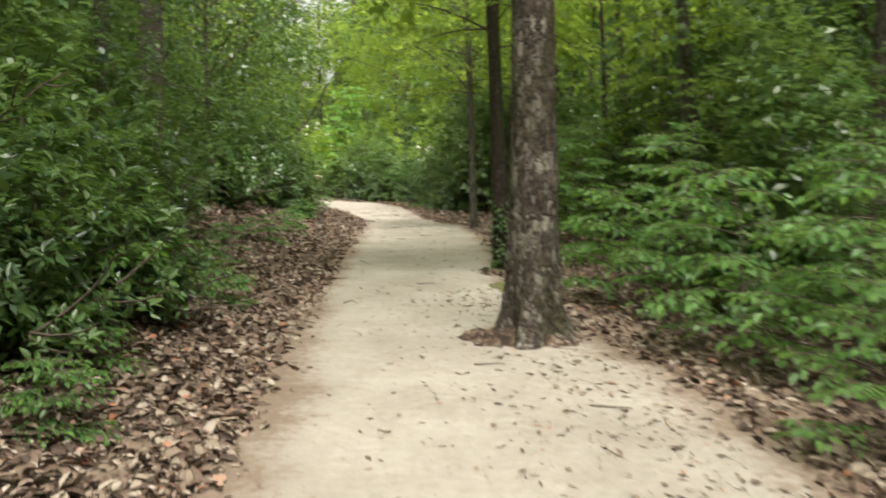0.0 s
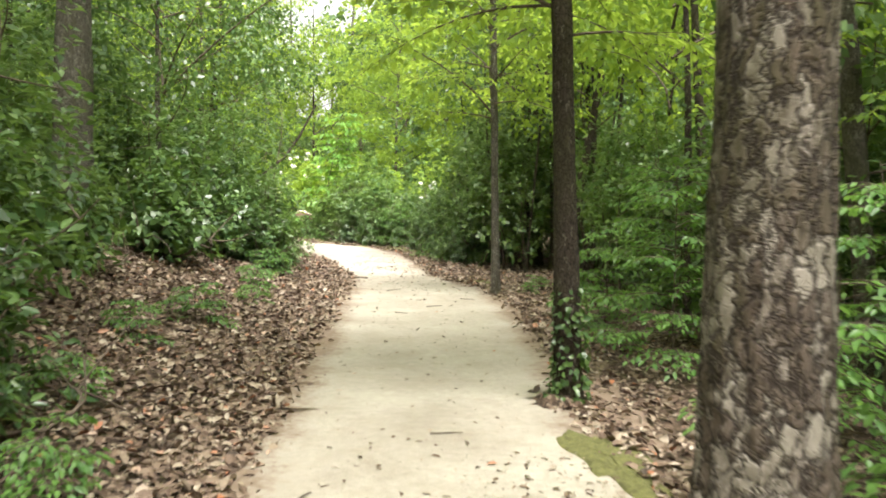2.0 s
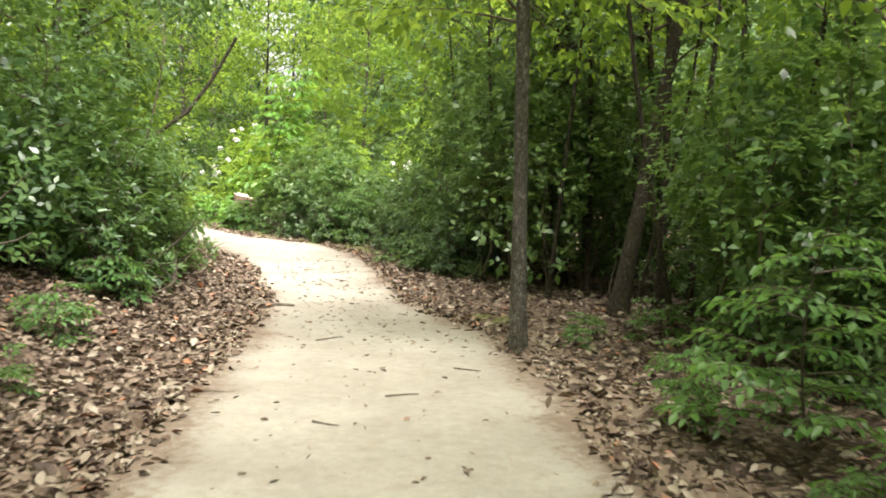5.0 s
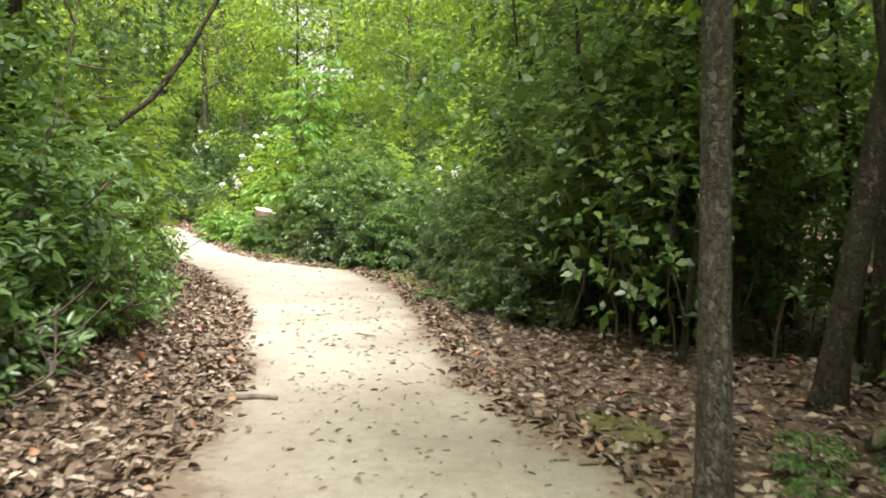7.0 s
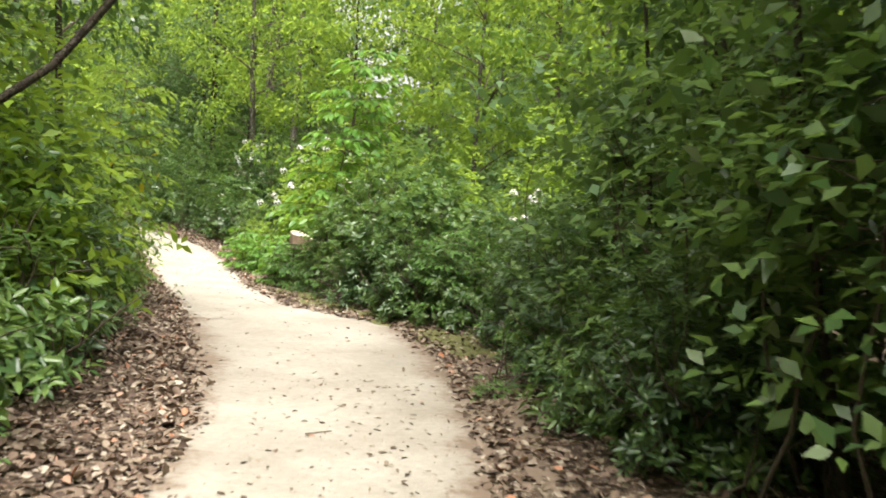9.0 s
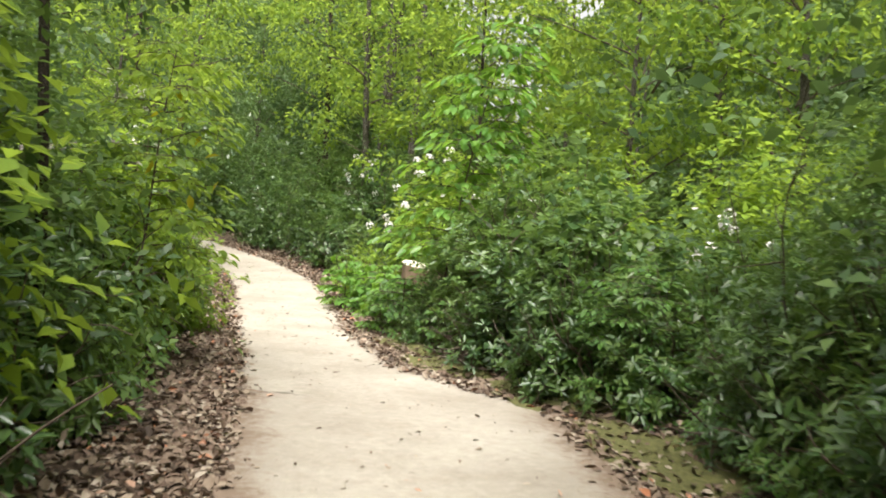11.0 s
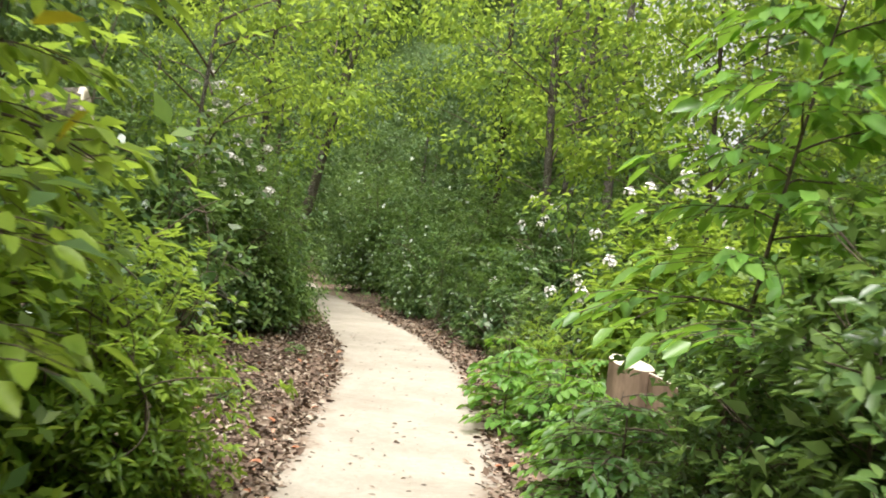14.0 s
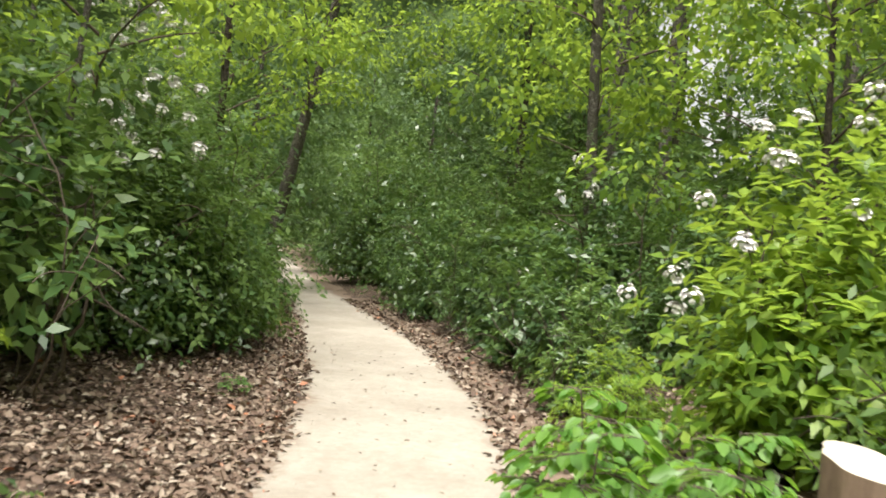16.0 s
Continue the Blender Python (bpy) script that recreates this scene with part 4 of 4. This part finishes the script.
yl = Geo()
add_leaves(yl, np.zeros((1, 3)), np.array([[1.0, 0, -0.25]]), np.array([[0.1, 0.1, 1.0]]), 0.15, 0.075)
yl = yl.mesh("yellow_leaf", YELLOW)
for n, (x, y, z) in enumerate([(0.75, -0.35, 2.05), (0.85, -0.3, 1.95), (0.7, -0.5, 2.3), (0.55, -0.55, 2.35), (0.9, -0.1, 1.75), (0.6, -0.4, 2.6), (0.8, -0.45, 1.6), (0.5, -0.6, 1.9)]):
    ob = part("yellow_leaf", yl, sun_sapling, "yellowed leaf" if n == 0 else "")
    ob.matrix_local = pose(x, y, z, n * 17 - 40, n * 23 - 60, n * 61)

S_SEED = sapling_meshes(208, 0.75, 11, 0.36, 0.11, SAPLEAF, z0=0.1, stem_r=0.007, lw=0.7)
for n, (x, y, sc) in enumerate([(-6.45, 35.0, 1.0), (-6.15, 35.6, .9), (-6.8, 35.8, 1.05), (-6.7, 36.5, .9), (-6.0, 34.9, .8), (-7.2, 37.9, .8), (-5.2, 32.9, .8), (-5.75, 34.5, 1.0), (-5.4, 34.2, .9), (-5.95, 35.9, .9)]):
    plant("seedling", S_SEED, x, y, "pale green tree seedling with broad leaves at the path edge", "seedling", "tree seedlings", scale=sc, turn=n * 83)

# white laurel flowers
def flower_mesh(seed):
    rng = np.random.default_rng(seed)
    g = Geo()
    for _ in range(24):
        c = unit(rng.standard_normal(3) + np.array([0, 0, 0.7])) * 0.042 * rng.uniform(0.8, 1.15)
        d = unit(c + np.array([0, 0, 0.02]))
        a = unit(np.cross(d, rng.standard_normal(3)))
        b = np.cross(d, a)
        t = np.arange(10) * 2 * np.pi / 10
        rad = np.where(np.arange(10) % 2, 0.013, 0.0165)
        ring = c + d * 0.007 + a * (np.cos(t) * rad)[:, None] + b * (np.sin(t) * rad)[:, None]
        g.add(np.vstack([ring, c - d * 0.004]), [[k, (k + 1) % 10, 10] for k in range(10)])
    return g.mesh("flower", PETAL)


FLOWERS = [flower_mesh(k) for k in (1, 2, 3)]


def bloom(root, spots, scale=1.0):
    for n, p in enumerate(spots):
        ob = part("flower", FLOWERS[n % 3], root, "white laurel flower cluster" if n == 0 else "")
        ob.matrix_local = Matrix.Translation([float(c) for c in p]) @ Matrix.Scale(scale, 4)


def bloom_shrub(x, y, kind, sc, count, seed, label, zmin, face):
    nm, me, lab, grp = KINDS[kind]
    ob = plant(nm, me, x, y, label, "shrub", "flowering laurels", scale=sc)
    rng = np.random.default_rng(seed)
    T, ax = me[3], me[4]
    far = np.linalg.norm(T[:, :2], axis=1) / np.linalg.norm(T[:, :2], axis=1).max() + T[:, 2] / T[:, 2].max()
    ok = np.where((T[:, 2] > zmin) & (far > 0.95) & (T[:, 0] * face[0] + T[:, 1] * face[1] > 0.1))[0]
    pick = rng.choice(ok, min(count, len(ok)), False)
    bloom(ob, T[pick] + ax[pick] * 0.07, 1.55 / sc)


bloom_shrub(-5.55, 38.0, 'Y', 1.35, 16, 1, "laurel shrub in bloom with white flower clusters", 0.65, (-0.35, -0.94))
bloom_shrub(-13.0, 38.8, 'H', .95, 34, 2, "tall laurel blooming white above the path", 2.0, (0.6, -0.8))
# the three white clusters on this next shrub imitate glints on glossy leaves
bloom_shrub(-3.2, 33.4, 'L', .85, 3, 3, "laurel shrub with white leaf glints drawn as flowers", 1.0, (0.2, -0.98))
bloom_shrub(-0.6, 34.2, 'L', .8, 11, 4, "laurel shrub with faded white flowers", 1.0, (-0.2, -0.98))
bloom_shrub(-8.9, 43.4, 'D', 1.0, 12, 5, "dark laurel with scattered white flowers", 0.8, (0.2, -0.98))


# ---------------------------------------------------------------- stump, logs, sticks
def disc_stump(x, y, r, h, slant, turn):
    root = new("tree_stump")
    rng = np.random.default_rng(5)
    sides = 28
    ang = np.linspace(0, 2 * np.pi, sides, endpoint=False)
    z = np.array([-0.15, 0.0, 0.08, 0.2, 0.4, 0.6, 0.8, 0.93, 1.0])
    fl = 1 + 0.35 * np.exp(-np.maximum(z * h, 0) / 0.15)
    prof = 1 + 0.05 * np.cos(3 * ang + 1) + 0.03 * np.cos(7 * ang)
    rr = r * fl[:, None] * prof * (1 + 0.015 * rng.standard_normal((9, sides)))
    zz = z[:, None] * (h + slant * np.cos(ang))
    v = np.stack([rr * np.cos(ang), rr * np.sin(ang), zz], -1)
    i, j = np.meshgrid(np.arange(8), np.arange(sides), indexing='ij')
    k = (j + 1) % sides
    g = Geo()
    g.add(v.reshape(-1, 3), np.stack([i * sides + j, i * sides + k, (i + 1) * sides + k, (i + 1) * sides + j], -1).reshape(-1, 4))
    part("bark", g.mesh("bark", REDBARK, True), root, "reddish brown stump bark")
    g = Geo()
    rims = [1.0, 0.97, 0.6, 0.3]
    vv = np.concatenate([np.stack([v[-1, :, 0] * q, v[-1, :, 1] * q, h + slant * np.cos(ang) * q + (0.0 if q == 1.0 else 0.012 - 0.004 * (q == .3))], -1) for q in rims])
    ff = []
    for a in range(3):
        ff += [[a * sides + q, a * sides + (q + 1) % sides, (a + 1) * sides + (q + 1) % sides, (a + 1) * sides + q] for q in range(sides)]
    g.add(vv, ff)
    g.add(np.vstack([vv[-sides:], [[0, 0, h + 0.008]]]), [[q, (q + 1) % sides, sides] for q in range(sides)])
    part("sawn_top", g.mesh("sawn_top", SAWN), root, "pale freshly sawn top")
    root.matrix_world = pose(x, y, ground_z(x, y), 0, 0, turn)
    return tagged(root, "sawn tree stump with pale cut top beside the path", "stump")


disc_stump(-5.33, 35.05, 0.2, 0.77, 0.05, 150)
disc_stump(-5.02, 35.0, 0.13, 0.6, -0.06, 40)


def log_thing(name, a, b, r, bark, label, sides=22):
    root = new(name)
    rng = np.random.default_rng(int(r * 1000))
    a, b = np.array(a, float), np.array(b, float)
    n = 24
    line = curve_pts(a, b, (0, 0, 0.02), n)
    g = Geo()
    add_tube(g, line - a, np.full(n, r) * (1 + 0.03 * rng.standard_normal(n)), sides, 0.025, rng, cap=False)
    part("bark", g.mesh("bark", bark, True), root)
    d = unit(b - a)
    for c, s in ((a, -1), (b, 1)):
        g = Geo()
        add_tube(g, [c - a - d * s * 0.02, c - a + d * s * 0.004, c - a + d * s * 0.012], [r * 0.985, r * 0.985, r * 0.9], sides)
        part("sawn_end", g.mesh("sawn_end", SAWN, False), root, "pale sawn log end")
    root.matrix_world = Matrix.Translation([float(q) for q in a])
    return tagged(root, label, "log")


log_thing("fallen_log", (-7.8, 30.95, 2.1), (-16.8, 23.7, 0.35), 0.25, BARK_GREY, "big grey fallen log with a sawn end")


def moss_patch(x, y, a, b, turn, seed):
    rng = np.random.default_rng(seed)
    g = Geo()
    n, k = 40, 7
    ang = np.linspace(0, 2 * np.pi, n, endpoint=False)
    out = 1 + 0.16 * np.sin(3 * ang + seed) + 0.08 * np.sin(7 * ang + 2 * seed) + 0.08 * rng.standard_normal(n)
    rad = np.linspace(0.02, 1, k)
    c, s = math.cos(radians(turn)), math.sin(radians(turn))
    lx, ly = (np.cos(ang) * out)[None] * rad[:, None] * a, (np.sin(ang) * out)[None] * rad[:, None] * b
    wx, wy = x + lx * c - ly * s, y + lx * s + ly * c
    wz = height(wx, wy) + 0.016 + 0.02 * (1 - rad[:, None] ** 2) - 0.03 * (rad[:, None] > 0.99) + 0.005 * rng.standard_normal(wx.shape)
    i, j = np.meshgrid(np.arange(k - 1), np.arange(n), indexing='ij')
    q = (j + 1) % n
    z0 = ground_z(x, y)
    g.add(np.stack([wx - x, wy - y, wz - z0], -1).reshape(-1, 3), np.stack([i * n + j, i * n + q, (i + 1) * n + q, (i + 1) * n + j], -1).reshape(-1, 4))
    ob = new("moss_patch", g.mesh("moss_patch", MOSS, True))
    ob.matrix_world = pose(x, y, z0)
    return tagged(ob, "yellow-green moss patch at the path margin", "moss", "moss patches")


for n, (x, y, a, b, tn) in enumerate([(0.72, 8.9, .22, .7, 10), (0.5, 18.9, .2, .4, 20), (-1.45, 27.4, .45, 1.0, 30), (-2.4, 29.0, .4, .8, 40), (-3.7, 30.3, .3, .8, 45), (-4.5, 31.7, .25, .7, 38)]):
    moss_patch(x, y, a, b, tn, n + 1)


def stick_thing(name, pts, r, mat, label):
    pts = np.array(pts, float)
    c = pts[0].copy()
    g = Geo()
    rng = np.random.default_rng(int(abs(c[1]) * 100))
    add_tube(g, pts - c, np.linspace(r, r * 0.55, len(pts)), 7, 0.06, rng)
    ob = new(name, g.mesh(name, mat, True))
    ob.matrix_world = Matrix.Translation([float(q) for q in c])
    return tagged(ob, label, "stick")


def on_ground(pts, lift):
    return [(x, y, ground_z(x, y) + lift) for x, y in pts]


stick_thing("stick", on_ground([(-2.1, 19.27), (-1.95, 19.3), (-1.8, 19.31), (-1.68, 19.36), (-1.56, 19.35)], 0.025), 0.026, TWIG, "weathered dead stick lying at the path edge")
stick_thing("stick", on_ground([(-2.45, 20.7), (-2.25, 20.78), (-2.05, 20.78)], 0.03), 0.022, TWIG, "short dead stick on dry leaves")
stick_thing("twig", on_ground([(-0.42, 20.95), (-0.3, 20.8), (-0.2, 20.74), (-0.1, 20.72)], 0.035), 0.014, TWIG, "small crooked twig on the sand")
stick_thing("twig", on_ground([(-0.3, 20.8), (-0.33, 20.55), (-0.42, 20.4)], 0.03), 0.012, TWIG, "small forked twig on the sand")
for n, (x, y, a, l) in enumerate([(-0.35, 15.6, 20, .22), (-0.75, 14.9, -30, .18), (-0.9, 8.2, 60, .15), (0.3, 5.6, 10, .2), (-0.5, 13.6, 80, .16), (0.1, 16.4, -15, .2), (-1.0, 17.5, 35, .25), (0.9, 4.6, -20, .22),
                                 (-0.2, 9.4, 5, .2), (-1.9, 23.2, 40, .18), (-1.3, 21.9, -25, .2), (-8.4, 39.2, 15, .25), (-8.0, 38.7, -10, .2)]):
    c, q = math.cos(radians(a)) * l / 2, math.sin(radians(a)) * l / 2
    tagged(stick_thing("twig", on_ground([(x - c, y - q), (x - c * .3, y - q * .2), (x + c * .4, y + q * .6), (x + c, y + q)], 0.022), 0.006, TWIG, "thin dry twig lying on the sand"), group="twigs on the path")
stick_thing("branch", [(1.75, 18.6, ground_z(1.75, 18.6) + 0.03), (2.1, 18.75, ground_z(2.1, 18.75) + 0.12), (2.5, 18.8, ground_z(2.5, 18.8) + 0.3)], 0.035, TWIG, "pale dead branch lying beside a leaning tree")

stick_thing("leaning_stem", [(-5.0, 22.2, ground_z(-5.0, 22.2) - 0.05), (-4.75, 22.4, 0.9), (-4.4, 22.65, 1.45), (-4.15, 22.9, 1.85), (-3.7, 23.1, 2.25), (-3.4, 23.3, 2.75), (-3.1, 23.5, 3.4)], 0.042, BARK_DARK, "dark crooked stem leaning out over the path")
stick_thing("leaning_stem", [(3.9, 13.0, ground_z(3.9, 13.0) - 0.05), (3.5, 13.0, 1.2), (3.2, 12.9, 2.0), (3.0, 12.9, 2.7), (3.05, 12.9, 3.4)], 0.035, STEM, "thin dark leaning stem in the understory")

def soil_mound(x, y, a, h, seed):
    rng = np.random.default_rng(seed)
    n, k = 36, 9
    ang = np.linspace(0, 2 * np.pi, n, endpoint=False)
    rad = np.linspace(0.03, 1, k)
    out = 1 + 0.18 * np.sin(2 * ang + seed) + 0.12 * np.sin(5 * ang) + 0.04 * rng.standard_normal(n)
    lx, ly = rad[:, None] * a * out * np.cos(ang), rad[:, None] * a * out * np.sin(ang) * 0.85
    top = height(x + lx, y + ly) - ground_z(x, y) + h * (1 - smooth(rad))[:, None] - 0.02 * rad[:, None] + 0.012 * rng.standard_normal((k, n))
    i, j = np.meshgrid(np.arange(k - 1), np.arange(n), indexing='ij')
    q = (j + 1) % n
    g = Geo()
    g.add(np.stack([lx, ly, top], -1).reshape(-1, 3), np.stack([i * n + j, i * n + q, (i + 1) * n + q, (i + 1) * n + j], -1).reshape(-1, 4))
    ob = new("soil_mound", g.mesh("soil_mound", SOIL, True))
    ob.matrix_world = pose(x, y, ground_z(x, y))
    return tagged(ob, "low brown soil mound round a tree foot", "soil mound", "soil mounds")


soil_mound(0.60, 6.42, 0.55, 0.14, 2)
soil_mound(0.62, 10.33, 0.34, 0.10, 5)
soil_mound(0.56, 17.2, 0.25, 0.07, 9)

# ---------------------------------------------------------------- dry leaves
def litter(name, side, count, seed, label, y0=1.0, y1=48.0):
    rng = np.random.default_rng(seed)
    y = y0 + (y1 - y0) * rng.random(count) ** 1.15
    l, r = edges(y)
    d = rng.uniform(-0.2, 1.0, count)
    d = np.where(d < 0, -np.abs(d / 0.26) ** 1.8 * 0.2, np.abs(d) ** 1.25 * (3.0 if side < 0 else 4.2))
    d += 0.08 * rng.standard_normal(count)
    x = l - d if side < 0 else r + d
    z = height(x, y) + rng.uniform(0.004, 0.035, count) * smooth((d + 0.4) / 0.5) + 0.008
    P = np.stack([x, y, z], 1)
    D = rng.standard_normal((count, 3)) * np.array([1, 1, 0.28])
    N = np.array([0, 0, 1.0]) + 0.38 * rng.standard_normal((count, 3))
    L = rng.uniform(0.03, 0.095, count)
    g = Geo()
    W = L * rng.uniform(0.4, 0.75, count)
    near = (d < 1.5) & (y < 38)
    add_leaves(g, P[near], D[near], N[near], L[near], W[near], 0.45, 0.1)
    add_leaves(g, P[~near], D[~near], N[~near], L[~near] * 1.1, W[~near] * 1.15, 0.45, 0.1, False)
    return tagged(new(name, g.mesh(name, LITTER)), label, "leaf litter", kind="stuff")


litter("leaf_litter", -1, 64000, 61, "brown dry fallen leaves covering the bank beside the path")
litter("leaf_litter", 1, 42000, 62, "brown dry fallen leaves beside the sandy path")


def path_bits(count, seed, y0=1.5, span=40.0, power=1.5, mid=0.5, wide=0.32, name="scattered_leaves", label="small dry leaves and bits strewn on sand"):
    rng = np.random.default_rng(seed)
    y = y0 + span * rng.random(count) ** power
    l, r = edges(y)
    t = np.clip(mid + wide * rng.standard_normal(count), -0.02, 1.02)
    x = l + (r - l) * t
    P = np.stack([x, y, height(x, y) + 0.018], 1)
    D = rng.standard_normal((count, 3)) * np.array([1, 1, 0.1])
    N = np.array([0, 0, 1.0]) + 0.2 * rng.standard_normal((count, 3))
    L = 0.012 + 0.055 * rng.random(count) ** 2.2
    g = Geo()
    add_leaves(g, P, D, N, L, L * rng.uniform(0.2, 0.6, count), 0.4, 0.05)
    return tagged(new(name, g.mesh(name, LITTER)), label, "leaf litter", kind="stuff")


path_bits(2800, 63)
path_bits(1600, 64, 3.0, 6.0, 1.0, 0.8, 0.14, "bark_crumbs", "grey bark crumbs and twigs on trodden sand")
path_bits(1000, 65, 17.0, 8.0, 1.0, 0.6, 0.25, "bark_crumbs", "dark leaf crumbs on pale trodden sand")


# ---------------------------------------------------------------- far woods all round
def far_woods(blobs, per, seed):
    rng = np.random.default_rng(seed)
    g = Geo()
    C = []
    while len(C) < blobs:
        x, y = rng.uniform(-80, 45), rng.uniform(-18, 110)
        l, r = edges(np.array([y]))
        d = max(l[0] - x, x - r[0]) if y < 60 else 12 + 0.6 * abs(y - 60)
        if d < 5.5 or d > 34:
            continue
        z = 0.3 + rng.random() ** 1.25 * (6.5 + 0.4 * d)
        if y > 50 and abs(x + 6 + 0.16 * (y - 6)) < 9 and z > 6:
            continue
        if y < 2 and rng.random() < 0.6:
            continue
        C.append((x, y, z))
    C = np.array(C)
    R = rng.uniform(1.1, 2.6, blobs)
    u = unit(rng.standard_normal((blobs, per, 3)))
    P = C[:, None] + u * (R[:, None] * rng.uniform(0.5, 1.0, (blobs, per)))[..., None] * np.array([1, 1, 0.62])
    P = P.reshape(-1, 3)
    D = rng.standard_normal(P.shape) * np.array([1, 1, 0.5]) + np.array([0, 0, -0.3])
    N = np.array([0, 0, 0.7]) + 0.6 * u.reshape(-1, 3) + 0.5 * rng.standard_normal(P.shape)
    ok = P[:, 2] > 0.1
    el, er = edges(P[:, 1])
    far = np.clip(np.maximum(el - P[:, 0], P[:, 0] - er), 0, 34) + np.maximum(P[:, 1] - 60, 0) * 0.6
    L = rng.uniform(0.12, 0.25, len(P)) * (1 + far / 18)
    add_leaves(g, P[ok], D[ok], N[ok], L[ok], L[ok] * 0.6, 0.25, 0.2, fine=False)
    tagged(new("far_woods", g.mesh("far_woods", FARLEAF)), "leafy green woods filling the distance", "woods", kind="stuff")
    s = Geo()
    for _ in range(90):
        x, y = rng.uniform(-60, 35), rng.uniform(-15, 95)
        l, r = edges(np.array([y]))
        if max(l[0] - x, x - r[0]) < 6:
            continue
        h = rng.uniform(9, 17)
        rr = rng.uniform(0.06, 0.2)
        add_tube(s, curve_pts((x, y, -0.2), (x + rng.normal(0, .8), y + rng.normal(0, .8), h), (rng.normal(0, .2), rng.normal(0, .2), 0), 6), np.linspace(rr, rr * .35, 6), 9)
    tagged(new("far_trunks", s.mesh("far_trunks", BARK_GREY, True)), "grey trunks of the distant wood", "woods", kind="stuff")


far_woods(2600, 95, 71)

# ivy at the foot of the slim dark tree
rng = np.random.default_rng(8)
k = 420
za, aa = 0.9 * rng.random(k) ** 1.4, rng.uniform(0, 2 * np.pi, k)
rad = 0.10 + 0.05 * np.exp(-za / 0.15) + rng.uniform(0, 0.03, k)
out = np.stack([np.cos(aa), np.sin(aa), 0 * aa], 1)
G = Geo()
add_leaves(G, out * rad[:, None] + np.stack([0 * za, 0 * za, za], 1), out * 0.5 + np.array([0, 0, -0.6]) + 0.5 * rng.standard_normal((k, 3)), out + np.array([0, 0, 0.5]), rng.uniform(0.03, 0.06, k), rng.uniform(0.03, 0.055, k))
ivy = new("ivy", G.mesh("ivy", DARKLEAF))
ivy.matrix_world = pose(0.69, 10.35, ground_z(0.69, 10.35))
tagged(ivy, "dark green ivy climbing the foot of a tree", "ivy")

# the distant wooded rise that closes the view all round
n, rows = 240, 14
ang = np.linspace(0, 2 * np.pi, n, endpoint=False)
zz = np.linspace(-2, 1, rows)
hh = 42 + 2 * np.sin(ang * 7) + 2 * np.sin(ang * 17 + 1) + 1.5 * np.sin(ang * 41) - 27 * np.exp(-((ang - 1.66) / 0.13) ** 2)
V = np.stack([np.stack([-10 + (88 + 3 * np.sin(ang * 23 + r * 2.1) + 2 * np.cos(ang * 51 + r)) * np.cos(ang), 30 + (88 + 3 * np.sin(ang * 23 + r * 2.1)) * np.sin(ang),
                        np.where(r == 0, -2.0, hh * r / (rows - 1))], -1) for r in range(rows)])
G = Geo()
i, j = np.meshgrid(np.arange(rows - 1), np.arange(n), indexing='ij')
q = (j + 1) % n
G.add(V.reshape(-1, 3), np.stack([i * n + j, i * n + q, (i + 1) * n + q, (i + 1) * n + j], -1).reshape(-1, 4))
tagged(new("backdrop", G.mesh("backdrop", FARWOOD, True)), "dark green wooded rise in the distance", "backdrop", kind="structure")
